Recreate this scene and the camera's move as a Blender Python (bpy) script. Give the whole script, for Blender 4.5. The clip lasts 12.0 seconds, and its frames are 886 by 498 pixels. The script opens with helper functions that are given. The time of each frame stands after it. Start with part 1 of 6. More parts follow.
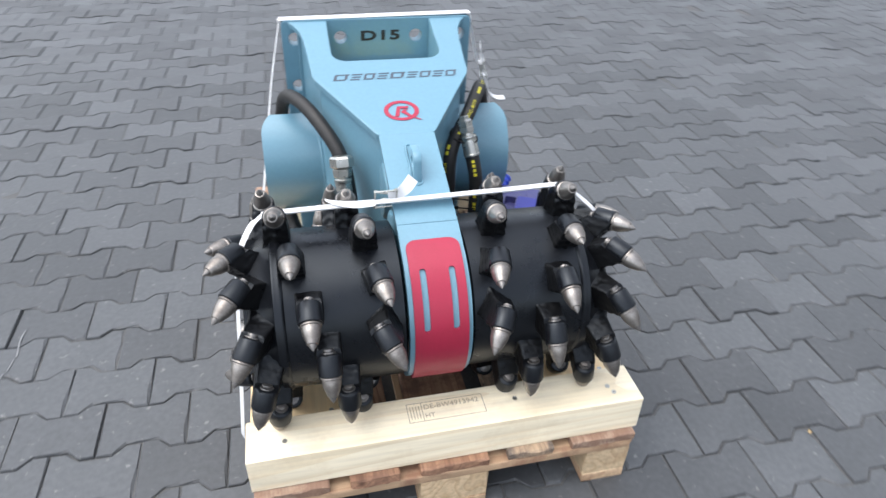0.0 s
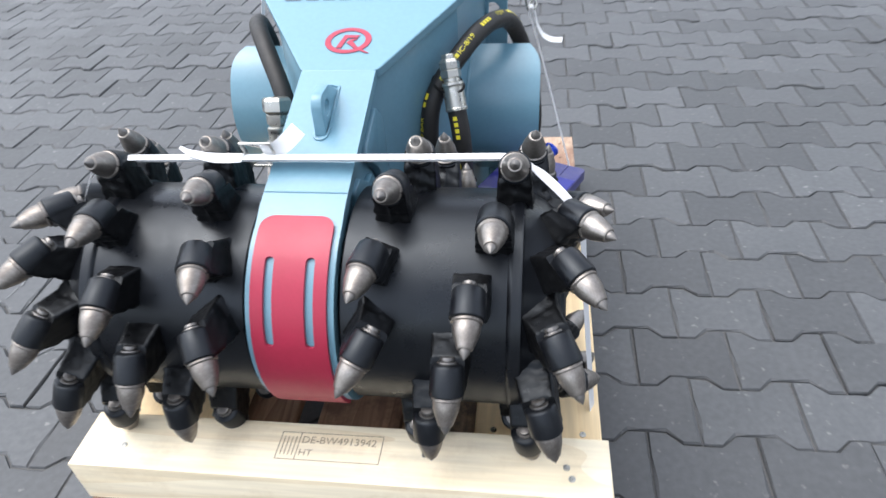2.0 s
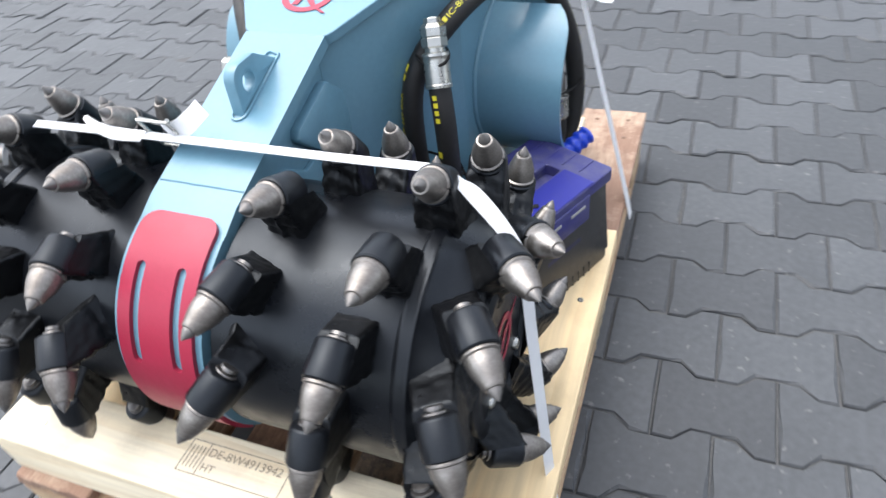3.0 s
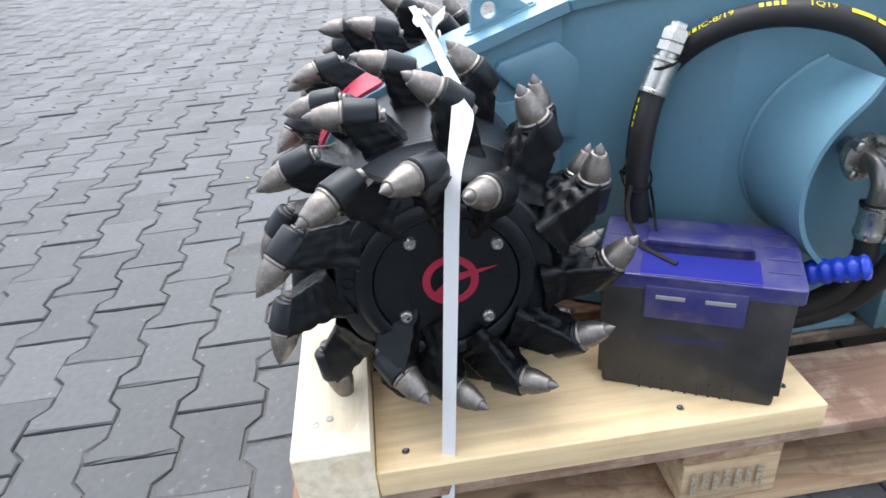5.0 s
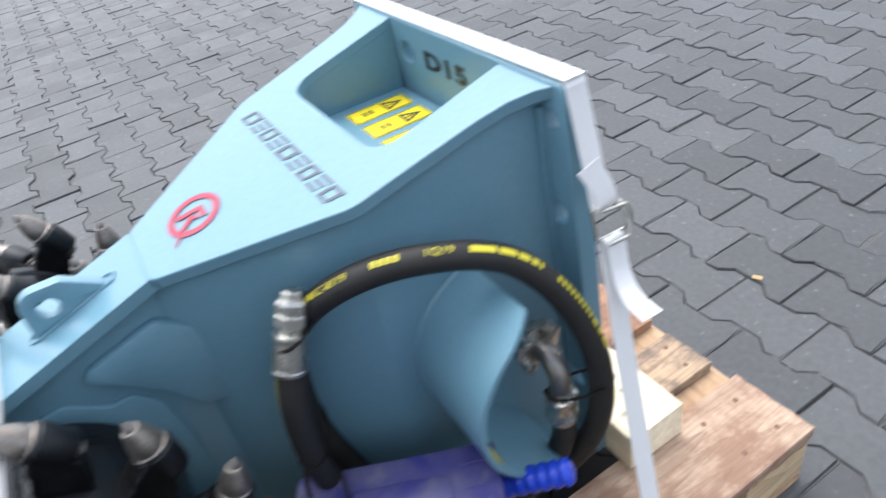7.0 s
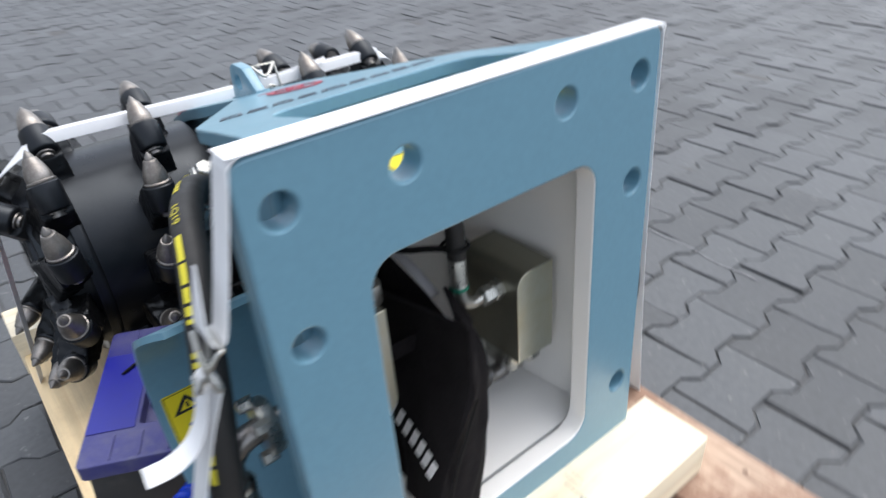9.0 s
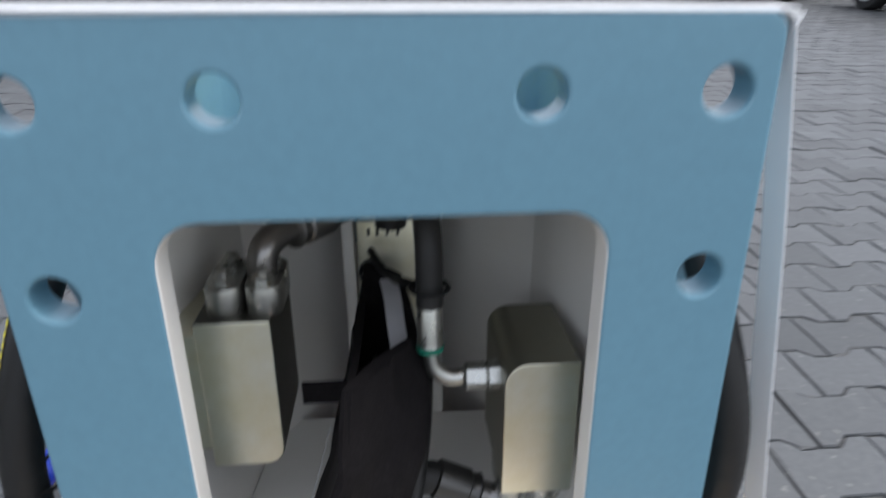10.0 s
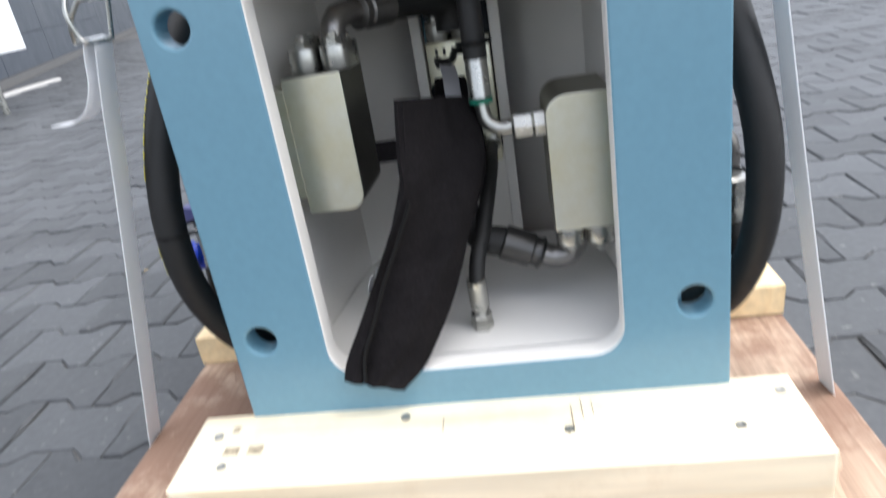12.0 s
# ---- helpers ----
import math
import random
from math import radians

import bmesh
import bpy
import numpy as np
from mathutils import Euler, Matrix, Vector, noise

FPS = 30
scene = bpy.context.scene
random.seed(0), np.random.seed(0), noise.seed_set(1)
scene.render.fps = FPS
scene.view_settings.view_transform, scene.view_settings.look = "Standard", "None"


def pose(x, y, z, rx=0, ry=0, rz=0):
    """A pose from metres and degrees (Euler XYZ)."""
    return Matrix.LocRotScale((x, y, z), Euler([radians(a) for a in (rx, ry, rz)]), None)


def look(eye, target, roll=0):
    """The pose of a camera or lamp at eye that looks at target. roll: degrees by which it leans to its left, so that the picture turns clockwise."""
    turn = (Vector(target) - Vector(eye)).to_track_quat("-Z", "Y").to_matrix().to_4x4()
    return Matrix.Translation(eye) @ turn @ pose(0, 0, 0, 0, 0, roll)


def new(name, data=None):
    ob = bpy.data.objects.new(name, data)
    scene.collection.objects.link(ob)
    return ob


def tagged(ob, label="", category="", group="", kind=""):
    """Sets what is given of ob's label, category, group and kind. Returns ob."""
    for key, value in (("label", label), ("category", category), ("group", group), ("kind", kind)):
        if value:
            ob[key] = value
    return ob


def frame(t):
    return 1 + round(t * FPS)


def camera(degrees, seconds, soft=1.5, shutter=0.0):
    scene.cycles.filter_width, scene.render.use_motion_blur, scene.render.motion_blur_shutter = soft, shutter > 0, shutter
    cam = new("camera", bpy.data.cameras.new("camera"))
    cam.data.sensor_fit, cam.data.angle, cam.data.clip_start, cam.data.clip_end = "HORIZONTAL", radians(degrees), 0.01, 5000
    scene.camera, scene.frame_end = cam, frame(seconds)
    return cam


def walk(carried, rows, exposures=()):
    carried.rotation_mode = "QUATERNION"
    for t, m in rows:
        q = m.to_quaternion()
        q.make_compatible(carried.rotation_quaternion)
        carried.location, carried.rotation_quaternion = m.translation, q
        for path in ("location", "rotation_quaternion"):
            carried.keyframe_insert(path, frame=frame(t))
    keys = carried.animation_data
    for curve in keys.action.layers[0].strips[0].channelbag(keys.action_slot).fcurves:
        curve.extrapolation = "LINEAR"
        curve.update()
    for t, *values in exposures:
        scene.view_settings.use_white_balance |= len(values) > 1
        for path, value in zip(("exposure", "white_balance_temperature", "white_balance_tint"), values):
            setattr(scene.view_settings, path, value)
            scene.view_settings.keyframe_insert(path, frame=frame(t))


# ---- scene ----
cam = camera(67.8, 12.0, 1.5, 0.5)
PATH = [
    (0, (-0.238, -1.418, 1.285), (0.149, 0.16, 0.118), 1.8),
    (0.5, (-0.041, -1.395, 1.214), (0.038, 0.258, 0.091), 1.9),
    (1, (0.079, -1.331, 1.169), (0.017, 0.36, 0.102), -0.2),
    (1.5, (0.205, -1.274, 1.113), (0.044, 0.385, 0.007), -4.6),
    (2, (0.288, -1.111, 1.067), (0.025, 0.446, -0.16), -4.8),
    (2.5, (0.355, -0.952, 1.036), (-0.07, 0.507, -0.264), -7.5),
    (3, (0.493, -0.849, 1.01), (-0.141, 0.496, -0.327), -8.4),
    (3.5, (0.653, -0.712, 0.979), (-0.461, 0.318, -0.325), -11.1),
    (3.7, (0.691, -0.651, 0.956), (-0.529, 0.257, -0.343), -8.7),
    (5.3, (1.015, -0.421, 0.829), (-0.739, -0.337, -0.13), -5.3),
    (5.5, (1.0, -0.415, 0.853), (-0.749, -0.294, -0.11), -5.1),
    (6, (0.862, -0.411, 0.949), (-0.839, -0.163, -0.073), -4.5),
    (6.5, (0.729, -0.339, 1.028), (-0.829, 0.207, -0.101), -9.7),
    (7, (0.712, -0.119, 1.062), (-0.739, 0.567, -0.132), -11.9),
    (7.2, (0.716, -0.02, 1.061), (-0.759, 0.591, -0.145), -11.2),
    (8.8, (0.464, 0.659, 0.95), (-0.691, -0.531, -0.169), -4.3),
    (9, (0.369, 0.71, 0.962), (-0.673, -0.622, -0.104), -2.8),
    (9.5, (0.119, 0.766, 0.955), (-0.436, -0.946, 0.082), 0.6),
    (10, (-0.015, 0.695, 0.818), (-0.174, -1.111, -0.026), 0.4),
    (10.5, (-0.032, 0.718, 0.712), (0.129, -1.13, -0.035), -5.6),
    (11, (-0.039, 0.78, 0.685), (0.179, -1.117, 0.089), -6.1),
    (11.5, (-0.062, 0.828, 0.671), (0.179, -1.06, 0.059), -8.6),
    (12, (-0.076, 0.874, 0.634), (0.169, -0.938, -0.175), -9.1),
]
walk(cam, [(t, look(eye, target, roll)) for t, eye, target, roll in PATH], [(0.0, 1.54, 6400, 10), (5.3, 1.92, 6400, 10), (6.5, 1.96, 6400, 10), (7.2, 1.48, 6400, 10), (8.8, 1.34, 6400, 10), (9.5, 1.3, 6400, 10), (10.0, 1.28, 6400, 10), (10.55, 1.78, 6400, 10), (11.0, 1.9, 6400, 10), (11.5, 1.8, 6400, 10), (12.0, 1.58, 6400, 10)])

# ---- world and light ----
world = bpy.data.worlds.new("overcast_sky")
scene.world = world
world.use_nodes = True
wn = world.node_tree.nodes
wl = world.node_tree.links
bg = wn["Background"]
sky = wn.new("ShaderNodeTexSky")
sky.sky_type = "NISHITA"
sky.sun_disc = False
sky.sun_elevation = radians(68)
sky.sun_rotation = radians(270)
sky.air_density = 1.0
sky.dust_density = 3.0
sky.ozone_density = 1.0
cloud = wn.new("ShaderNodeHueSaturation")
cloud.inputs["Saturation"].default_value = 0.42
wl.new(sky.outputs[0], cloud.inputs["Color"])
wl.new(cloud.outputs[0], bg.inputs[0])
bg.inputs[1].default_value = 0.15

sun_data = bpy.data.lights.new("sun", "SUN")
sun_data.energy = 0.5
sun_data.angle = radians(70)
sun_data.color = (1.0, 0.99, 0.97)
sun = new("sun", sun_data)
sun.matrix_world = look((-1.1, 0.0, 3.4), (0, 0, 0))

# ---- materials ----


def mat(name, color, rough=0.5, metal=0.0, coat=0.0):
    m = bpy.data.materials.new(name)
    m.use_nodes = True
    b = m.node_tree.nodes["Principled BSDF"]
    b.inputs["Base Color"].default_value = (*color, 1)
    b.inputs["Roughness"].default_value = rough
    b.inputs["Metallic"].default_value = metal
    b.inputs["Coat Weight"].default_value = coat
    return m


def grain(m, scale=30.0, amount=0.2, tint=(0.5, 0.5, 0.5), bump=0.1, stretch=(1, 1, 1), fine=0.0, rough_var=0.0,
          dist=0.002, pieces="", coarse=0.0, spots=()):
    """Two-scale colour variation, fine relief and uneven gloss on a plain material, in object space."""
    nt = m.node_tree
    n, l = nt.nodes, nt.links
    b = n["Principled BSDF"]
    base = tuple(b.inputs["Base Color"].default_value)
    tc = n.new("ShaderNodeTexCoord")
    mp = n.new("ShaderNodeMapping")
    mp.inputs["Scale"].default_value = stretch
    where = n.new("ShaderNodeNewGeometry").outputs["Position"] if pieces == "object" else tc.outputs["Object"]
    l.new(where, mp.inputs["Vector"])
    big = n.new("ShaderNodeTexNoise")
    big.inputs["Scale"].default_value = scale
    big.inputs["Detail"].default_value = 6
    big.inputs["Roughness"].default_value = 0.65
    l.new(mp.outputs[0], big.inputs["Vector"])
    small = n.new("ShaderNodeTexNoise")
    small.inputs["Scale"].default_value = scale * 14
    small.inputs["Detail"].default_value = 3
    l.new(mp.outputs[0], small.inputs["Vector"])
    mix = n.new("ShaderNodeMix")
    mix.data_type = "RGBA"
    ramp = n.new("ShaderNodeMapRange")
    ramp.inputs["From Min"].default_value = 0.35
    ramp.inputs["From Max"].default_value = 0.7
    ramp.inputs["To Max"].default_value = amount
    l.new(big.outputs["Fac"], ramp.inputs["Value"])
    l.new(ramp.outputs[0], mix.inputs["Factor"])
    mix.inputs["A"].default_value = base
    mix.inputs["B"].default_value = (*tint, 1)
    out = mix.outputs["Result"]
    if fine:
        mx = n.new("ShaderNodeMix")
        mx.data_type = "RGBA"
        mx.blend_type = "MULTIPLY"
        mx.inputs["Factor"].default_value = fine
        l.new(out, mx.inputs["A"])
        cr = n.new("ShaderNodeMapRange")
        cr.inputs["From Min"].default_value = 0.3
        cr.inputs["From Max"].default_value = 0.7
        cr.inputs["To Min"].default_value = 0.2
        cr.inputs["To Max"].default_value = 1.5
        l.new(small.outputs["Fac"], cr.inputs["Value"])
        l.new(cr.outputs[0], mx.inputs["B"])
        out = mx.outputs["Result"]
    if spots:
        sc, lo, hi, col, amt = spots
        sp = n.new("ShaderNodeTexNoise")
        sp.inputs["Scale"].default_value = sc
        sp.inputs["Detail"].default_value = 4
        l.new(where, sp.inputs["Vector"])
        sr = n.new("ShaderNodeMapRange")
        sr.inputs["From Min"].default_value = lo
        sr.inputs["From Max"].default_value = hi
        sr.inputs["To Max"].default_value = amt
        l.new(sp.outputs["Fac"], sr.inputs["Value"])
        sm = n.new("ShaderNodeMix")
        sm.data_type = "RGBA"
        sm.inputs["B"].default_value = (*col, 1)
        l.new(sr.outputs[0], sm.inputs["Factor"])
        l.new(out, sm.inputs["A"])
        out = sm.outputs["Result"]
    if pieces:
        if pieces == "island":
            src = n.new("ShaderNodeNewGeometry").outputs["Random Per Island"]
        else:
            src = n.new("ShaderNodeObjectInfo").outputs["Random"]
        hs = n.new("ShaderNodeHueSaturation")
        rr = n.new("ShaderNodeMapRange")
        rr.inputs["To Min"].default_value = 0.78
        rr.inputs["To Max"].default_value = 1.2
        l.new(src, rr.inputs["Value"])
        l.new(rr.outputs[0], hs.inputs["Value"])
        l.new(out, hs.inputs["Color"])
        out = hs.outputs["Color"]
    l.new(out, b.inputs["Base Color"])
    if bump:
        add = n.new("ShaderNodeMath")
        add.operation = "MULTIPLY_ADD"
        add.inputs[1].default_value = 0.35
        l.new(small.outputs["Fac"], add.inputs[0])
        if coarse:
            mul = n.new("ShaderNodeMath")
            mul.operation = "MULTIPLY"
            mul.inputs[1].default_value = coarse
            l.new(big.outputs["Fac"], mul.inputs[0])
            l.new(mul.outputs[0], add.inputs[2])
        else:
            l.new(big.outputs["Fac"], add.inputs[2])
        bp = n.new("ShaderNodeBump")
        bp.inputs["Strength"].default_value = bump
        bp.inputs["Distance"].default_value = dist
        l.new(add.outputs[0], bp.inputs["Height"])
        l.new(bp.outputs[0], b.inputs["Normal"])
    if rough_var:
        r0 = b.inputs["Roughness"].default_value
        rv = n.new("ShaderNodeMapRange")
        rv.inputs["From Min"].default_value = 0.3
        rv.inputs["From Max"].default_value = 0.7
        rv.inputs["To Min"].default_value = max(0.05, r0 - rough_var)
        rv.inputs["To Max"].default_value = min(1.0, r0 + rough_var)
        l.new(big.outputs["Fac"], rv.inputs["Value"])
        l.new(rv.outputs[0], b.inputs["Roughness"])
    return m


BLUE = grain(mat("blue_paint", (0.132, 0.266, 0.342), 0.32, 0.0, 0.15), 9, 0.25, (0.12, 0.245, 0.32), 0.10, fine=0.05, rough_var=0.04, dist=0.001)
INNER = grain(mat("light_grey_paint", (0.85, 0.83, 0.79), 0.42), 12, 0.3, (0.77, 0.745, 0.70), 0.05, rough_var=0.04)
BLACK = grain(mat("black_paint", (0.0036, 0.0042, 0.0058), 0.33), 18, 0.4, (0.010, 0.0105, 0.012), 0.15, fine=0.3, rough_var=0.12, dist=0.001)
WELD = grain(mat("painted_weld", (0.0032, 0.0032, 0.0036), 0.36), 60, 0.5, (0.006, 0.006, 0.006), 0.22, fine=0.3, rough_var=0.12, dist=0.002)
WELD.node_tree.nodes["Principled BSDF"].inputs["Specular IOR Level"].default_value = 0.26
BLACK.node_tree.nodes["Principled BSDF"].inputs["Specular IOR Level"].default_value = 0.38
# highlights tinted blue, so the cool sheen of the sky sits in the paint
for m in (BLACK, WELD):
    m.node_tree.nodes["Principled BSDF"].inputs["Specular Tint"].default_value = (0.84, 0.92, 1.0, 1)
STEEL = grain(mat("forged_steel", (0.37, 0.35, 0.325), 0.38, 0.9), 32, 0.75, (0.14, 0.12, 0.105), 0.16, fine=0.16, rough_var=0.15)
CARBIDE = grain(mat("carbide", (0.22, 0.21, 0.20), 0.45, 0.8), 70, 0.4, (0.12, 0.11, 0.10), 0.3, rough_var=0.1)
ZINC = grain(mat("zinc_plating", (0.46, 0.46, 0.43), 0.3, 0.95), 40, 0.4, (0.35, 0.34, 0.31), 0.12, rough_var=0.1)
YZINC = grain(mat("yellow_zinc_block", (0.76, 0.75, 0.64), 0.36, 0.82), 16, 0.75, (0.66, 0.61, 0.40), 0.0, fine=0.02, rough_var=0.05)
# block flanks: shade inside the window is put into these darker zinc tones
OLIVESHADE = grain(mat("shaded_olive_flank", (0.24, 0.235, 0.19), 0.38, 0.85), 9, 0.5, (0.29, 0.27, 0.20), 0.0, fine=0.03, rough_var=0.05)
SHADEZINC = grain(mat("shaded_zinc_flank", (0.085, 0.083, 0.072), 0.4, 0.85), 9, 0.5, (0.12, 0.115, 0.09), 0.0, fine=0.03, rough_var=0.05)
RED = grain(mat("red_paint", (0.34, 0.014, 0.046), 0.42), 16, 0.4, (0.25, 0.012, 0.03), 0.1, fine=0.05, rough_var=0.08)
RUBBER = grain(mat("hose_rubber", (0.010, 0.010, 0.010), 0.58), 80, 0.5, (0.020, 0.019, 0.018), 0.3, fine=0.3, rough_var=0.1)
FABRIC = grain(mat("black_fabric", (0.0066, 0.0056, 0.0062), 0.9), 25, 0.5, (0.017, 0.015, 0.016), 0.5, fine=0.5)
FABRIC.node_tree.nodes["Principled BSDF"].inputs["Specular IOR Level"].default_value = 0.14
STRAP = grain(mat("white_strap", (0.88, 0.885, 0.89), 0.42), 40, 0.3, (0.80, 0.81, 0.82), 0.2, stretch=(1, 1, 0.1), rough_var=0.1)
sn = STRAP.node_tree.nodes
glow_through = sn.new("ShaderNodeBsdfTranslucent")
glow_through.inputs["Color"].default_value = (0.8, 0.81, 0.83, 1)
weave = sn.new("ShaderNodeMixShader")
weave.inputs[0].default_value = 0.22
STRAP.node_tree.links.new(sn["Principled BSDF"].outputs[0], weave.inputs[1])
STRAP.node_tree.links.new(glow_through.outputs[0], weave.inputs[2])
STRAP.node_tree.links.new(weave.outputs[0], sn["Material Output"].inputs[0])
YELLOW = grain(mat("yellow_print", (0.62, 0.55, 0.03), 0.5), 60, 0.3, (0.45, 0.4, 0.02), 0.0)
LABELY = grain(mat("yellow_label", (0.75, 0.62, 0.02), 0.35), 40, 0.15, (0.65, 0.52, 0.02), 0.0)
INK = mat("black_ink", (0.012, 0.014, 0.016), 0.5)
DECAL = grain(mat("dark_blue_grey_ink", (0.045, 0.06, 0.085), 0.45), 80, 0.3, (0.07, 0.09, 0.11), 0.0)
STAMP = grain(mat("stamp_ink", (0.19, 0.16, 0.12), 0.8), 200, 0.95, (0.62, 0.52, 0.36), 0.0)
BOXBLUE = grain(mat("blue_plastic", (0.024, 0.024, 0.155), 0.42), 22, 0.85, (0.085, 0.085, 0.165), 0.1, fine=0.12, rough_var=0.12, spots=(30.0, 0.56, 0.74, (0.16, 0.16, 0.19), 0.5))
BOXGREY = grain(mat("dark_grey_plastic", (0.022, 0.022, 0.023), 0.42), 22, 0.6, (0.045, 0.043, 0.040), 0.1, fine=0.1, rough_var=0.12, spots=(24.0, 0.58, 0.78, (0.10, 0.09, 0.08), 0.4))
PANELBLUE = grain(mat("clean_blue_plastic", (0.013, 0.016, 0.21), 0.35), 22, 0.3, (0.02, 0.02, 0.16), 0.05, rough_var=0.08)
FADED = grain(mat("faded_blue_print", (0.022, 0.022, 0.075), 0.45), 60, 0.8, (0.03, 0.03, 0.035), 0.0)
GRIP = grain(mat("blue_rubber_grip", (0.012, 0.05, 0.50), 0.3), 30, 0.3, (0.01, 0.035, 0.38), 0.08, rough_var=0.08)
TAIL = grain(mat("grey_plastic", (0.30, 0.30, 0.31), 0.5), 40, 0.3, (0.24, 0.24, 0.24), 0.05)
RUST = grain(mat("rusty_nail", (0.16, 0.09, 0.055), 0.65, 0.5), 90, 0.6, (0.25, 0.2, 0.17), 0.2)
CLIPM = grain(mat("dull_clip_steel", (0.22, 0.21, 0.20), 0.4, 0.85), 60, 0.6, (0.08, 0.075, 0.07), 0.2, rough_var=0.1)
GUNMETAL = grain(mat("gunmetal_crimp", (0.085, 0.083, 0.080), 0.36, 0.85), 40, 0.5, (0.12, 0.115, 0.11), 0.1, rough_var=0.1)
GREENRING = mat("green_plastic_ring", (0.015, 0.20, 0.13), 0.4)
PIPE = grain(mat("phosphated_pipe_steel", (0.25, 0.24, 0.23), 0.34, 0.9), 40, 0.5, (0.16, 0.15, 0.14), 0.1, rough_var=0.1)
TIE = mat("cable_tie_nylon", (0.006, 0.006, 0.006), 0.6)
TIE.node_tree.nodes["Principled BSDF"].inputs["Specular IOR Level"].default_value = 0.2


def wood(name, base, dark, scale, along, rough=0.65, knots=0.3, grime=0.0, grime_col=(0.1, 0.07, 0.05), pieces=False, rings=0.5, fibre=0.35, spread=0.50):
    """Sawn timber: stretched rings, fine fibre, a few knots; along is the axis of the grain."""
    m = mat(name, base, rough)
    nt = m.node_tree
    n, l = nt.nodes, nt.links
    b = n["Principled BSDF"]
    tc = n.new("ShaderNodeTexCoord")
    src = tc.outputs["Object"]
    if pieces:
        oi = n.new("ShaderNodeObjectInfo")
        va = n.new("ShaderNodeVectorMath")
        va.operation = "MULTIPLY_ADD"
        va.inputs[1].default_value = (7, 11, 5)
        l.new(oi.outputs["Random"], va.inputs[0])
        l.new(src, va.inputs[2])
        src = va.outputs[0]
    mp = n.new("ShaderNodeMapping")
    st = [1.0, 1.0, 1.0]
    st[along] = 0.07
    mp.inputs["Scale"].default_value = st
    l.new(src, mp.inputs["Vector"])
    warp = n.new("ShaderNodeTexNoise")
    warp.inputs["Scale"].default_value = scale * 0.35
    warp.inputs["Detail"].default_value = 2
    l.new(mp.outputs[0], warp.inputs["Vector"])
    ring = n.new("ShaderNodeMath")
    ring.operation = "MULTIPLY"
    ring.inputs[1].default_value = 26.0
    l.new(warp.outputs["Fac"], ring.inputs[0])
    fr = n.new("ShaderNodeMath")
    fr.operation = "FRACT"
    l.new(ring.outputs[0], fr.inputs[0])
    fib = n.new("ShaderNodeTexNoise")
    fib.inputs["Scale"].default_value = scale * 9
    fib.inputs["Detail"].default_value = 5
    l.new(mp.outputs[0], fib.inputs["Vector"])
    mix = n.new("ShaderNodeMix")
    mix.data_type = "RGBA"
    mix.inputs["A"].default_value = (*base, 1)
    mix.inputs["B"].default_value = (*dark, 1)
    mr = n.new("ShaderNodeMapRange")
    mr.inputs["From Min"].default_value = 0.55
    mr.inputs["From Max"].default_value = 1.0
    mr.inputs["To Max"].default_value = rings
    l.new(fr.outputs[0], mr.inputs["Value"])
    l.new(mr.outputs[0], mix.inputs["Factor"])
    mf = n.new("ShaderNodeMix")
    mf.data_type = "RGBA"
    mf.blend_type = "MULTIPLY"
    mf.inputs["Factor"].default_value = 0.35
    l.new(mix.outputs["Result"], mf.inputs["A"])
    cr = n.new("ShaderNodeMapRange")
    cr.inputs["From Min"].default_value = 0.3
    cr.inputs["From Max"].default_value = 0.65
    cr.inputs["To Min"].default_value = fibre
    cr.inputs["To Max"].default_value = 1.2
    l.new(fib.outputs["Fac"], cr.inputs["Value"])
    l.new(cr.outputs[0], mf.inputs["B"])
    out = mf.outputs["Result"]
    if knots:
        mp2 = n.new("ShaderNodeMapping")
        s2 = [1.0, 1.0, 1.0]
        s2[along] = 0.45
        mp2.inputs["Scale"].default_value = s2
        l.new(src, mp2.inputs["Vector"])
        vo = n.new("ShaderNodeTexVoronoi")
        vo.inputs["Scale"].default_value = 7.5
        l.new(mp2.outputs[0], vo.inputs["Vector"])
        kr = n.new("ShaderNodeMapRange")
        kr.inputs["From Min"].default_value = 0.03
        kr.inputs["From Max"].default_value = 0.10
        kr.inputs["To Min"].default_value = knots
        kr.inputs["To Max"].default_value = 0.0
        l.new(vo.outputs["Distance"], kr.inputs["Value"])
        mk = n.new("ShaderNodeMix")
        mk.data_type = "RGBA"
        mk.inputs["B"].default_value = (dark[0] * 0.4, dark[1] * 0.35, dark[2] * 0.3, 1)
        l.new(out, mk.inputs["A"])
        l.new(kr.outputs[0], mk.inputs["Factor"])
        out = mk.outputs["Result"]
    if grime:
        gn = n.new("ShaderNodeTexNoise")
        gn.inputs["Scale"].default_value = 9
        gn.inputs["Detail"].default_value = 7
        gn.inputs["Roughness"].default_value = 0.7
        l.new(src, gn.inputs["Vector"])
        gr = n.new("ShaderNodeMapRange")
        gr.inputs["From Min"].default_value = spread
        gr.inputs["From Max"].default_value = spread + 0.13
        gr.inputs["To Max"].default_value = grime
        l.new(gn.outputs["Fac"], gr.inputs["Value"])
        mg = n.new("ShaderNodeMix")
        mg.data_type = "RGBA"
        mg.inputs["B"].default_value = (*grime_col, 1)
        l.new(out, mg.inputs["A"])
        l.new(gr.outputs[0], mg.inputs["Factor"])
        out = mg.outputs["Result"]
    l.new(out, b.inputs["Base Color"])
    bp = n.new("ShaderNodeBump")
    bp.inputs["Strength"].default_value = 0.5
    bp.inputs["Distance"].default_value = 0.002
    l.new(fib.outputs["Fac"], bp.inputs["Height"])
    l.new(bp.outputs[0], b.inputs["Normal"])
    return m


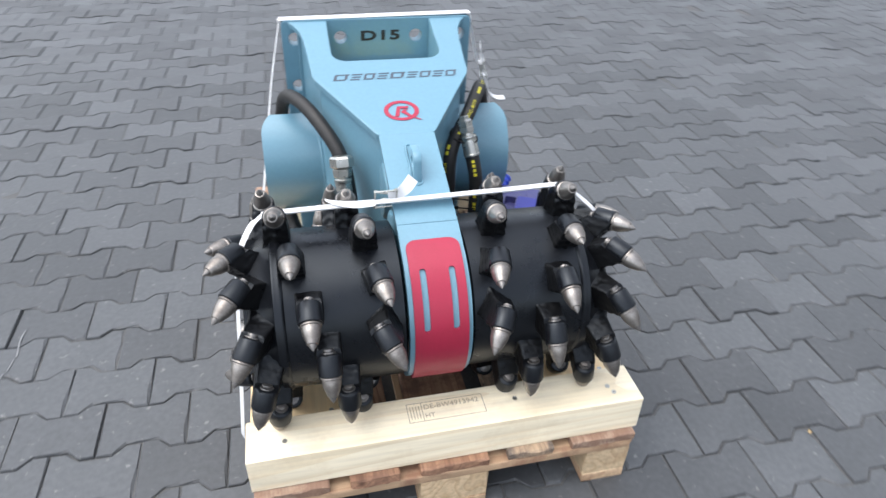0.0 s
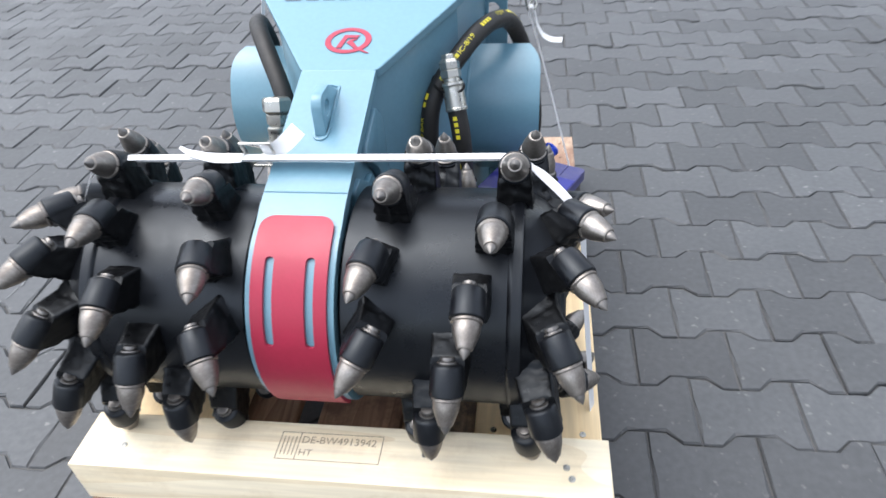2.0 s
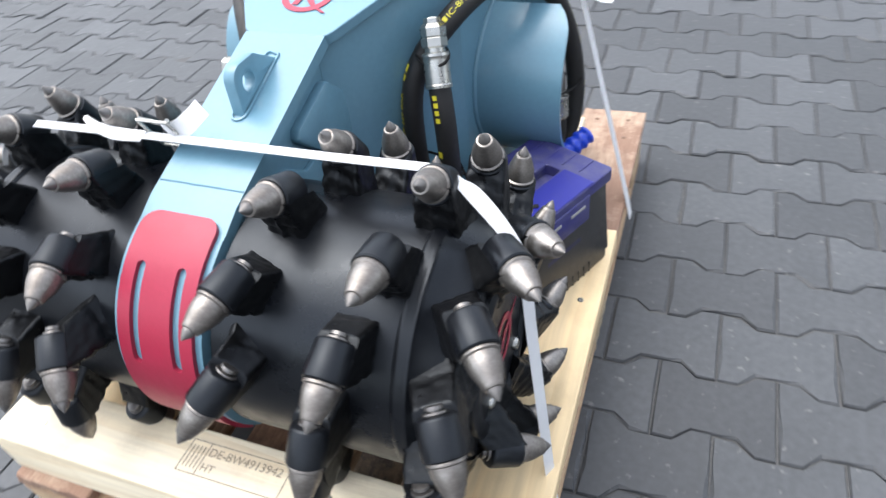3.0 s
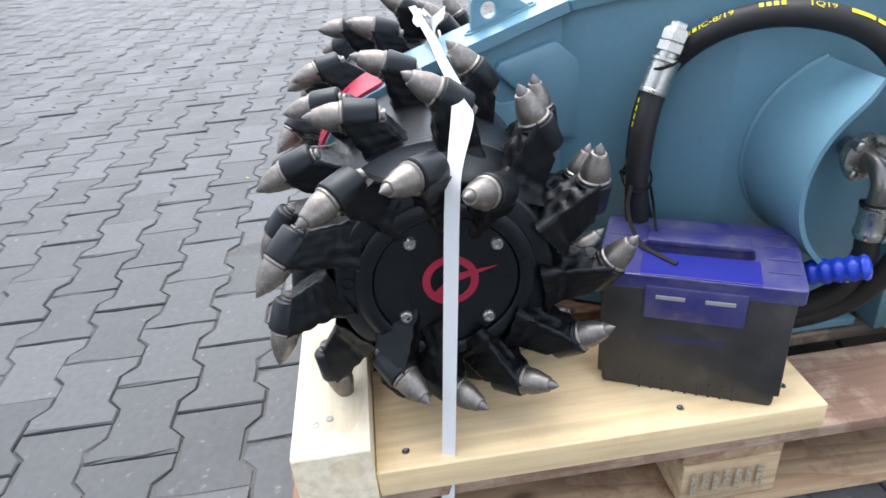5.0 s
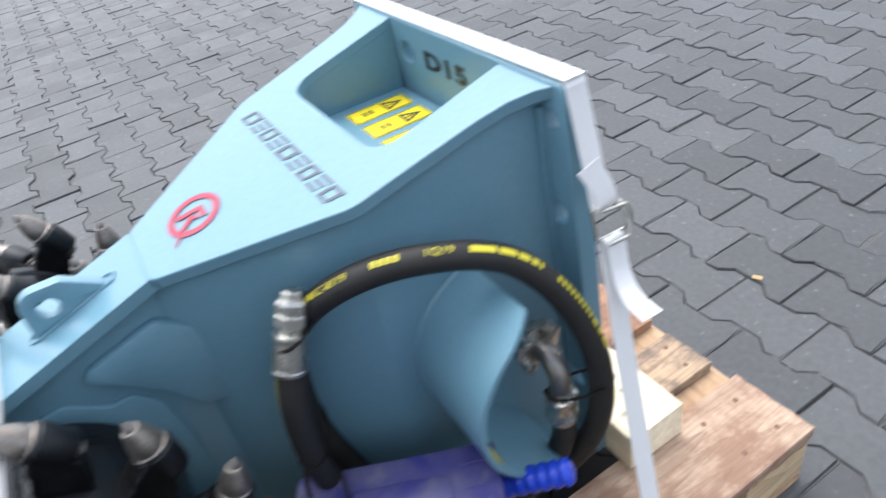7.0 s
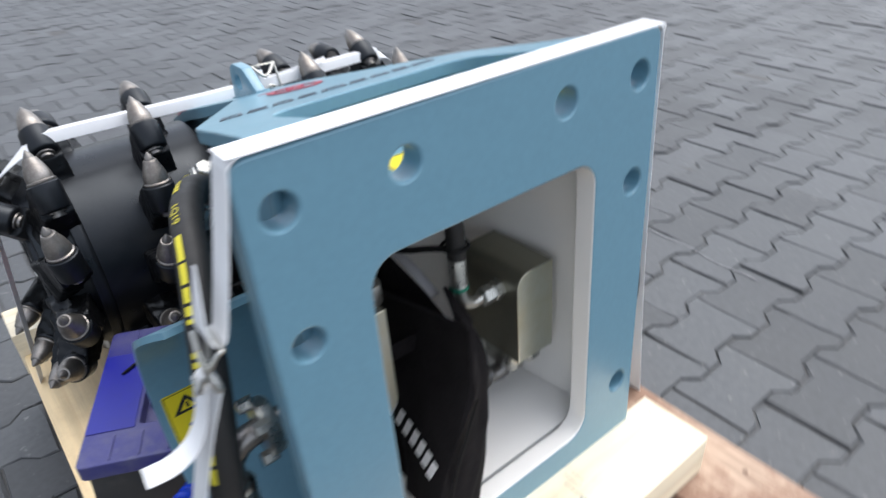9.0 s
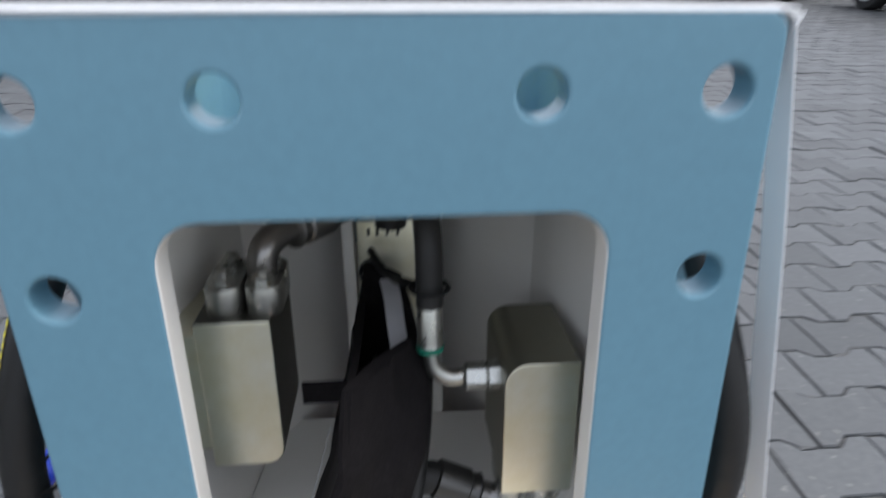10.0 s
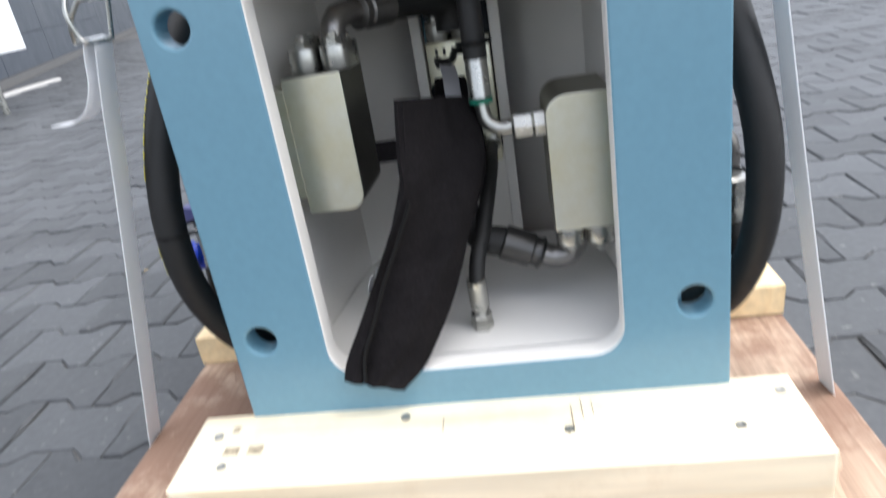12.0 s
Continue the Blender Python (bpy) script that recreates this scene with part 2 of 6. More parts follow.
PINE_X = wood("fresh_pine_crosswise", (0.86, 0.765, 0.57), (0.68, 0.52, 0.30), 9, 0, 0.6, 0.7, 0.25, (0.55, 0.42, 0.26), rings=0.4, fibre=0.6)
PINE_Y = wood("fresh_pine_lengthwise", (0.88, 0.68, 0.40), (0.74, 0.50, 0.24), 9, 1, 0.6, 0.7, 0.25, (0.6, 0.4, 0.2), rings=0.3, fibre=0.65)
OLD_Y = wood("used_pallet_wood_lengthwise", (0.53, 0.37, 0.23), (0.26, 0.135, 0.07), 10, 1, 0.8, 0.8, 0.7, (0.21, 0.095, 0.055), True)
OLD_X = wood("used_pallet_wood_crosswise", (0.46, 0.31, 0.19), (0.25, 0.13, 0.07), 10, 0, 0.75, 0.5, 0.8, (0.25, 0.13, 0.08), True)
OLD_PALE = wood("used_pallet_wood_pale", (0.45, 0.325, 0.235), (0.20, 0.12, 0.08), 20, 1, 0.8, 0.9, 0.8, (0.21, 0.115, 0.075), True, rings=0.45, fibre=0.25, spread=0.44)
OLD_GREY = wood("used_pallet_wood_weathered", (0.43, 0.31, 0.205), (0.18, 0.11, 0.075), 14, 1, 0.8, 0.9, 0.9, (0.10, 0.082, 0.072), True, rings=0.5, spread=0.43)
OLD_RED = wood("used_pallet_wood_red", (0.36, 0.20, 0.12), (0.16, 0.075, 0.045), 16, 1, 0.75, 0.9, 0.7, (0.12, 0.06, 0.04), True, rings=0.6, fibre=0.2, spread=0.46)
BLOCKW = wood("pallet_block_wood", (0.60, 0.45, 0.28), (0.36, 0.22, 0.11), 12, 1, 0.8, 0.3, 0.5, (0.35, 0.22, 0.13), True)

# ---- mesh helpers ----


def finish(bm, materials, name, smooth=0.0):
    me = bpy.data.meshes.new(name)
    bmesh.ops.recalc_face_normals(bm, faces=bm.faces)
    bm.to_mesh(me)
    bm.free()
    if not isinstance(materials, (list, tuple)):
        materials = [materials]
    for m in materials:
        me.materials.append(m)
    if smooth:
        me.shade_smooth()
        me.set_sharp_from_angle(angle=radians(smooth))
    return me


def part(name, bm, material, parent=None, label="", smooth=0.0):
    """Links a bmesh as one mesh object, under a thing or a part if one is given."""
    ob = new(name, finish(bm, material, name, smooth))
    if parent is not None:
        ob.parent = parent
    if label:
        ob["label"] = label
    return ob


def empty(name, m=None):
    ob = new(name)
    ob.empty_display_size = 0.1
    if m is not None:
        ob.matrix_basis = m
    return ob


def box(bm, x0, x1, y0, y1, z0, z1, bevel=0.0, m=None, seg=2):
    r = bmesh.ops.create_cube(bm, size=1)
    vs = r["verts"]
    for v in vs:
        v.co = Vector((x0 + (v.co.x + 0.5) * (x1 - x0), y0 + (v.co.y + 0.5) * (y1 - y0), z0 + (v.co.z + 0.5) * (z1 - z0)))
    if bevel:
        es = {e for v in vs for e in v.link_edges}
        vs = bmesh.ops.bevel(bm, geom=list(es), offset=bevel, segments=seg, affect="EDGES", profile=0.5)["verts"]
    if m is not None:
        bmesh.ops.transform(bm, matrix=m, verts=vs)
    return vs


def lathe(bm, profile, seg=32, m=None, caps=True, mats=None):
    """Turns (along, radius) pairs round the z axis, then places them with m."""
    rings = []
    for a, r in profile:
        rings.append([bm.verts.new((r * math.cos(2 * math.pi * i / seg), r * math.sin(2 * math.pi * i / seg), a)) for i in range(seg)])
    fs = []
    for j in range(len(rings) - 1):
        for i in range(seg):
            f = bm.faces.new((rings[j][i], rings[j][(i + 1) % seg], rings[j + 1][(i + 1) % seg], rings[j + 1][i]))
            if mats:
                f.material_index = mats[j]
            fs.append(f)
    if caps:
        fs.append(bm.faces.new(rings[0][::-1]))
        fs.append(bm.faces.new(rings[-1]))
        if mats:
            fs[-1].material_index = mats[-1]
    vs = [v for r in rings for v in r]
    if m is not None:
        bmesh.ops.transform(bm, matrix=m, verts=vs)
    return vs


def smooth_path(pts, n=8):
    """Catmull-Rom through the points."""
    p = [Vector(q) for q in pts]
    p = [2 * p[0] - p[1]] + p + [2 * p[-1] - p[-2]]
    out = []
    for i in range(1, len(p) - 2):
        for k in range(n):
            t = k / n
            a, b, c, d = p[i - 1], p[i], p[i + 1], p[i + 2]
            out.append(0.5 * (2 * b + (c - a) * t + (2 * a - 5 * b + 4 * c - d) * t * t + (3 * b - a - 3 * c + d) * t ** 3))
    out.append(p[-2].copy())
    return out


def frames_along(path, up):
    """Tangent, side and normal at each point of a path, carried along without twist."""
    res = []
    nrm = Vector(up)
    for i, q in enumerate(path):
        t = (path[min(i + 1, len(path) - 1)] - path[max(i - 1, 0)]).normalized()
        nrm = (nrm - t * nrm.dot(t)).normalized()
        res.append((t, t.cross(nrm), nrm))
    return res


def tube(bm, path, r, seg=14, up=(0.13, 0.21, 1)):
    fr = frames_along(path, up)
    rings = []
    for q, (t, s, u) in zip(path, fr):
        rings.append([bm.verts.new(q + r * (math.cos(2 * math.pi * i / seg) * s + math.sin(2 * math.pi * i / seg) * u)) for i in range(seg)])
    for a, b in zip(rings, rings[1:]):
        for i in range(seg):
            bm.faces.new((a[i], a[(i + 1) % seg], b[(i + 1) % seg], b[i]))
    bm.faces.new(rings[0][::-1])
    bm.faces.new(rings[-1])


def ribbon(bm, path, sides, width, thick):
    """A flat band: at each point its half-width runs along the given side direction."""
    rings = []
    n = len(path)
    for i, q in enumerate(path):
        t = (path[min(i + 1, n - 1)] - path[max(i - 1, 0)]).normalized()
        s = Vector(sides[i])
        s = (s - t * s.dot(t)).normalized()
        u = t.cross(s)
        rings.append([bm.verts.new(q + s * a * width / 2 + u * b * thick / 2) for a, b in ((-1, -1), (1, -1), (1, 1), (-1, 1))])
    for a, b in zip(rings, rings[1:]):
        for i in range(4):
            bm.faces.new((a[i], a[(i + 1) % 4], b[(i + 1) % 4], b[i]))
    bm.faces.new(rings[0][::-1])
    bm.faces.new(rings[-1])


def rounded(pts, radii, n=6):
    """A polygon's corners rounded by their radii."""
    out = []
    k = len(pts)
    for i in range(k):
        p, a, b = Vector(pts[i]), Vector(pts[i - 1]), Vector(pts[(i + 1) % k])
        r = radii[i] if isinstance(radii, (list, tuple)) else radii
        if r <= 0:
            out.append(p)
            continue
        u, v = (a - p).normalized(), (b - p).normalized()
        half = u.angle(v) / 2
        d = r / math.tan(half)
        c = p + (u + v).normalized() * (r / math.sin(half))
        s, e = p + u * d - c, p + v * d - c
        ang = s.angle(e)
        for j in range(n + 1):
            w = j / n
            out.append(c + (s * math.sin((1 - w) * ang) + e * math.sin(w * ang)) / math.sin(ang))
    return out


def circle(cx, cy, r, n=24):
    return [Vector((cx + r * math.cos(2 * math.pi * i / n), cy + r * math.sin(2 * math.pi * i / n))) for i in range(n)]


def sheet(bm, outer, holes, thick, m=None, bevel=0.0):
    """A flat plate in x, y with holes, from z = 0 down to -thick."""
    loops = []
    for loop in [outer] + list(holes):
        vs = [bm.verts.new((p[0], p[1], 0)) for p in loop]
        loops.append([bm.edges.new((vs[i], vs[(i + 1) % len(vs)])) for i in range(len(vs))])
    es = [e for lp in loops for e in lp]
    fill = bmesh.ops.triangle_fill(bm, use_beauty=True, use_dissolve=False, edges=es)
    faces = [g for g in fill["geom"] if isinstance(g, bmesh.types.BMFace)]
    ext = bmesh.ops.extrude_face_region(bm, geom=faces)
    nv = [g for g in ext["geom"] if isinstance(g, bmesh.types.BMVert)]
    bmesh.ops.translate(bm, vec=(0, 0, -thick), verts=nv)
    allv = {v for f in faces for v in f.verts} | set(nv)
    for lp in loops:
        for e in lp:
            allv.update(e.verts)
    allv = [v for v in allv if v.is_valid]
    if bevel:
        sharp = [e for e in bm.edges if e.is_valid and len(e.link_faces) == 2 and e.calc_face_angle(0) > 1.0 and e.verts[0] in allv]
        bmesh.ops.bevel(bm, geom=sharp, offset=bevel, segments=2, affect="EDGES", profile=0.5)
        allv = list(bm.verts)
    if m is not None:
        bmesh.ops.transform(bm, matrix=m, verts=allv)
    return allv


def axes(o, x, y, z):
    return Matrix(((x[0], y[0], z[0], o[0]), (x[1], y[1], z[1], o[1]), (x[2], y[2], z[2], o[2]), (0, 0, 0, 1)))


def text_mesh(body, size, thick=0.0003, align="LEFT", spacing=1.0, width=1.0, bold=0.0):
    """A mesh of letters in x, y from Blender's own font."""
    cu = bpy.data.curves.new("letters", "FONT")
    cu.body, cu.size, cu.extrude, cu.align_x, cu.space_character = body, size, thick, align, spacing
    cu.resolution_u = 3
    cu.offset = bold
    ob = bpy.data.objects.new("letters", cu)
    scene.collection.objects.link(ob)
    dg = bpy.context.evaluated_depsgraph_get()
    me = bpy.data.meshes.new_from_object(ob.evaluated_get(dg))
    bm = bmesh.new()
    bm.from_mesh(me)
    bpy.data.objects.remove(ob)
    bpy.data.curves.remove(cu)
    bpy.data.meshes.remove(me)
    if width != 1.0:
        for v in bm.verts:
            v.co.x *= width
    return bm


def placed(bm, m):
    bmesh.ops.transform(bm, matrix=m, verts=bm.verts)
    return bm


# ---- the cutter ----
cutter = tagged(empty("drum_cutter", pose(-0.0201, 0, 0, 0, 0.5, -0.37)), "light blue twin-drum rock cutter strapped upright on a wooden pallet", "drum cutter")
YC, ZC = -0.3815, 0.4120
KINK_Y, KINK_Z, SLOPE, NECK_SLOPE = -0.155, 0.664, 0.262, 0.33
PLATE_F, PLATE_B, PLATE_TOP, PLATE_BOT = 0.277, 0.305, 0.782, 0.147
# the mounting plate and what is fixed to it lean back a little towards the foot
LEANING = Matrix.Translation((0, PLATE_B, 0.735)) @ pose(0, 0, 0, 2.5) @ Matrix.Translation((0, -PLATE_B, -0.735))
FOOT = 0.583 * math.tan(radians(2.5))


def roof(y):
    return KINK_Z + (SLOPE if y > KINK_Y else NECK_SLOPE) * (y - KINK_Y)


# mounting plate with bolt holes and a service window
bm = bmesh.new()
outer = rounded([(-0.2435, PLATE_BOT), (0.2435, PLATE_BOT), (0.2435, PLATE_TOP), (-0.2435, PLATE_TOP)], [0.004, 0.004, 0.014, 0.014], 4)
window = rounded([(-0.146, 0.259), (0.146, 0.259), (0.146, 0.659), (-0.146, 0.659)], 0.03, 6)
holes = [window] + [circle(x, z, 0.0157) for x, z in ((-0.212, 0.735), (-0.097, 0.735), (0.097, 0.735), (0.212, 0.735), (-0.212, 0.611), (0.212, 0.611), (-0.212, 0.308), (0.212, 0.308))]
sheet(bm, outer, holes, PLATE_B - PLATE_F, axes((0, PLATE_B, 0), (1, 0, 0), (0, 0, 1), (0, 1, 0)), 0.0025)
for f in bm.faces:
    c = f.calc_center_median()
    if abs(c.x) < 0.1475 and 0.255 < c.z < 0.664 and abs(f.normal.y) < 0.9:
        f.material_index = 1
part("mounting_plate", placed(bm, LEANING), [BLUE, INNER], cutter, "thick blue steel mounting plate with bolt holes", 20)

# sloping top plate with a pocket opening
bm = bmesh.new()
tilt = math.atan(SLOPE)
cs = math.cos(tilt)
edge = [(0.0605, KINK_Y), (0.182, 0.05), (0.187, 0.13), (0.193, 0.20), (0.2, 0.235), (0.213, 0.262), (0.228, PLATE_F)]
half = [(x, (y - KINK_Y) / cs) for x, y in edge]
out2 = [(-x, y) for x, y in reversed(half)] + half
out2 = rounded(out2, [0.0, 0.02, 0.03, 0.05, 0.05, 0.05, 0.02, 0.02, 0.05, 0.05, 0.05, 0.03, 0.02, 0.0], 4)
pk = [(-0.131, (PLATE_F - KINK_Y) / cs - 0.0005), (-0.131, (0.109 - KINK_Y) / cs), (0.131, (0.109 - KINK_Y) / cs), (0.131, (PLATE_F - KINK_Y) / cs - 0.0005)]
pocket = rounded(pk, [0.0, 0.035, 0.035, 0.0], 6)
sheet(bm, out2, [pocket], 0.016, axes((0, KINK_Y, KINK_Z), (1, 0, 0), (0, cs, math.sin(tilt)), (0, -math.sin(tilt), cs)), 0.002)
part("top_plate", bm, BLUE, cutter, "", 20)

# pocket walls and floor
bm = bmesh.new()
POCKET_Z = 0.672
pw = [Vector((p[0], KINK_Y + p[1] * cs)) for p in pocket]
lo, hi = [], []
for p in pw:
    lo.append(bm.verts.new((p[0] * 1.004, p[1], POCKET_Z)))
    hi.append(bm.verts.new((p[0] * 1.004, p[1], roof(p[1]) - 0.006)))
for i in range(len(pw)):
    j = (i + 1) % len(pw)
    if min(pw[i][1], pw[j][1]) < PLATE_F - 0.012:
        bm.faces.new((lo[i], lo[j], hi[j], hi[i]))
bm.faces.new(lo)
part("pocket", bm, BLUE, cutter, "", 40)

# side walls following the top plate's outline, blue outside and grey inside
WALL = [(0.199, PLATE_F - 0.001), (0.166, 0.05), (0.044, -0.158)]
for s in (1, -1):
    bm = bmesh.new()
    t = 0.011
    cols = []
    for i, (x, y) in enumerate(WALL):
        xi = x - t * (1.0 if i == 0 else 1.03)
        ztop = roof(y) - 0.0165
        low = y + (FOOT if i == 0 else 0.0)
        cols.append([bm.verts.new((s * x, low, 0.152)), bm.verts.new((s * x, y, ztop)), bm.verts.new((s * xi, y + 0.002 * i, ztop)), bm.verts.new((s * xi, low + 0.002 * i, 0.152))])
    for a, b in zip(cols, cols[1:]):
        for i in range(4):
            f = bm.faces.new((a[i], b[i], b[(i + 1) % 4], a[(i + 1) % 4]))
            f.material_index = 1 if i == 2 else 0
    bm.faces.new(cols[0][::-1])
    bm.faces.new(cols[-1])
    part("side_wall", bm, [BLUE, INNER], cutter)

# weld seams where the wall meets the mounting plate and the top plate
for s in (1, -1):
    bm = bmesh.new()
    tube(bm, [Vector((s * 0.201, PLATE_F - 0.002 + (0.735 - z) * FOOT / 0.583, z)) for z in np.linspace(0.16, roof(PLATE_F) - 0.03, 12)], 0.005, 6)
    part("weld_seam", bm, BLUE, cutter, "", 60)

# inside: floor, back strips and a black plate for the neck's shade
bm = bmesh.new()
sheet(bm, [Vector(p) for p in ((-0.124, 0.0), (0.124, 0.0), (0.154, 0.05), (0.186, PLATE_F + 0.016), (-0.186, PLATE_F + 0.016), (-0.154, 0.05))], [], 0.013, pose(0, 0, 0.256))
part("inner_floor", bm, INNER, cutter, "light grey painted inner floor")
bm = bmesh.new()
box(bm, -0.16, 0.16, 0.08, PLATE_F, 0.664, 0.670)
part("inner_ceiling", bm, INNER, cutter)
for x0, x1 in ((0.042, 0.056), (-0.059, -0.045)):
    bm = bmesh.new()
    box(bm, x0, x1, -0.03, 0.0, 0.256, 0.66, 0.002)
    part("inner_rib", bm, INNER, cutter)
# plate added in black to stand for the shade deep in the neck
bm = bmesh.new()
box(bm, -0.052, 0.040, -0.045, -0.037, 0.256, 0.66, 0.001)
part("neck_lining", bm, BLACK, cutter, "black plate standing for the shade at the end of the neck")
bm = bmesh.new()
box(bm, -0.045, 0.042, -0.036, -0.008, 0.256, 0.378, 0.001)
part("neck_sill", bm, INNER, cutter)

# arm: web, band over the gearbox ring, side bosses
TAN = math.radians(90) + math.atan(NECK_SLOPE)


def ring_point(r, a):
    return Vector((YC + r * math.cos(a), ZC + r * math.sin(a)))


RING = 0.164
bm = bmesh.new()
prof = [ring_point(RING - 0.012, TAN + (math.radians(250) - TAN) * i / 28) for i in range(29)]
prof = [Vector((KINK_Y + 0.01, roof(KINK_Y) - 0.02))] + prof + [Vector((-0.30, 0.25)), Vector((KINK_Y + 0.01, 0.23))]
vs = {}
for s in (-1, 1):
    vs[s] = [bm.verts.new((s * 0.0435, p[0], p[1])) for p in prof]
n = len(prof)
for i in range(n):
    bm.faces.new((vs[-1][i], vs[-1][(i + 1) % n], vs[1][(i + 1) % n], vs[1][i]))
bm.faces.new(vs[-1])
bm.faces.new(vs[1][::-1])
part("arm_web", bm, BLUE, cutter, "", 30)

bm = bmesh.new()
band = [Vector((0, KINK_Y + 0.003, roof(KINK_Y + 0.003) - 0.008))]
ta = ring_point(RING, TAN)
for k in range(1, 9):
    y = KINK_Y + (ta[0] - KINK_Y) * k / 9
    band.append(Vector((0, y, roof(y) - 0.008)))
for i in range(31):
    a = TAN + (math.radians(238) - TAN) * i / 30
    q = ring_point(RING - 0.008, a)
    band.append(Vector((0, q[0], q[1])))
ribbon(bm, band, [(1, 0, 0)] * len(band), 0.119, 0.016)
bmesh.ops.bevel(bm, geom=[e for e in bm.edges if len(e.link_faces) == 2 and e.calc_face_angle(0) > 1.2], offset=0.002, segments=2, affect="EDGES")
part("arm_band", bm, BLUE, cutter, "", 40)
bm = bmesh.new()
yb = -0.385
tube(bm, [Vector((x, yb, roof(yb) + 0.0001)) for x in np.linspace(-0.058, 0.058, 14)], 0.0014, 6)
part("weld_seam", bm, BLUE, cutter, "", 60)

for s in (1, -1):
    bm = bmesh.new()
    m = axes((s * 0.0575, 0, 0), (0, 1, 0), (0, 0, 1), (1, 0, 0))
    pts = rounded([(-0.110, 0.545), (-0.138, 0.582), (-0.170, 0.611), (-0.254, 0.587), (-0.262, 0.574), (-0.232, 0.545), (-0.200, 0.516), (-0.165, 0.462), (-0.110, 0.45)], [0.01, 0.02, 0.016, 0.008, 0.006, 0.02, 0.02, 0.02, 0.01], 4)
    sheet(bm, pts, [], 0.016 * s, m, 0.0045)
    part("arm_boss", bm, BLUE, cutter, "", 24)
    bm = bmesh.new()
    m = axes((s * 0.0525, 0, 0), (0, 1, 0), (0, 0, 1), (1, 0, 0))
    pts = rounded([(-0.330, 0.553), (-0.296, 0.556), (-0.254, 0.524), (-0.231, 0.527), (-0.206, 0.497), (-0.196, 0.42), (-0.196, 0.30), (-0.330, 0.30)], [0.01, 0.012, 0.012, 0.012, 0.02, 0.02, 0.01, 0.01], 4)
    sheet(bm, pts, [], 0.010 * s, m, 0.0035)
    part("arm_flank", bm, BLUE, cutter, "", 24)

# red wear plate with two slots, bent round the ring
bm = bmesh.new()
A0, A1 = math.radians(104.0), math.radians(221)
RW = RING + 0.0055
length = RW * (A1 - A0)
ol = rounded([(-0.051, 0), (0.051, 0), (0.051, length), (-0.051, length)], [0.02, 0.02, 0.004, 0.004], 5)
sl = []
sa, sb = RW * (math.radians(125) - A0), RW * (math.radians(166) - A0)
for x in (-0.0275, 0.0275):
    sl.append(rounded([(x - 0.0062, sa), (x + 0.0062, sa), (x + 0.0062, sb), (x - 0.0062, sb)], 0.006, 5))
nz = []
for x in (-0.022, 0.022):
    nz.append(rounded([(x - 0.006, length - 0.012), (x + 0.006, length - 0.012), (x + 0.006, length - 0.004), (x - 0.006, length - 0.004)], 0.002, 2))
sheet(bm, ol, sl + nz, 0.006)
for k in range(1, 28):
    y = length * k / 28
    bmesh.ops.bisect_plane(bm, geom=bm.verts[:] + bm.edges[:] + bm.faces[:], plane_co=(0, y, 0), plane_no=(0, 1, 0))
for v in bm.verts:
    a = A0 + v.co.y / RW
    q = ring_point(RW + v.co.z, a)
    v.co = Vector((v.co.x, q[0], q[1]))
part("wear_plate", bm, RED, cutter, "red painted slotted wear plate", 40)

# lifting lug
bm = bmesh.new()
lug = rounded([(-0.287, roof(-0.287) - 0.004), (-0.19, roof(-0.19) - 0.004), (-0.236, 0.679), (-0.284, 0.680)], [0.001, 0.001, 0.010, 0.020], 6)
sheet(bm, lug, [circle(-0.2585, 0.653, 0.0120, 20)], 0.016, axes((0.008, 0, 0), (0, 1, 0), (0, 0, 1), (1, 0, 0)), 0.0015)
part("lifting_lug", bm, BLUE, cutter, "", 24)
bm = bmesh.new()
ring = [Vector((x, y, roof(y) + 0.001)) for x, y in ((0.009, -0.19), (0.0095, -0.24), (0.009, -0.288), (-0.009, -0.288), (-0.0095, -0.24), (-0.009, -0.19), (0.009, -0.19))]
tube(bm, smooth_path(ring, 4), 0.0024, 6)
part("weld_seam", bm, BLUE, cutter, "", 60)

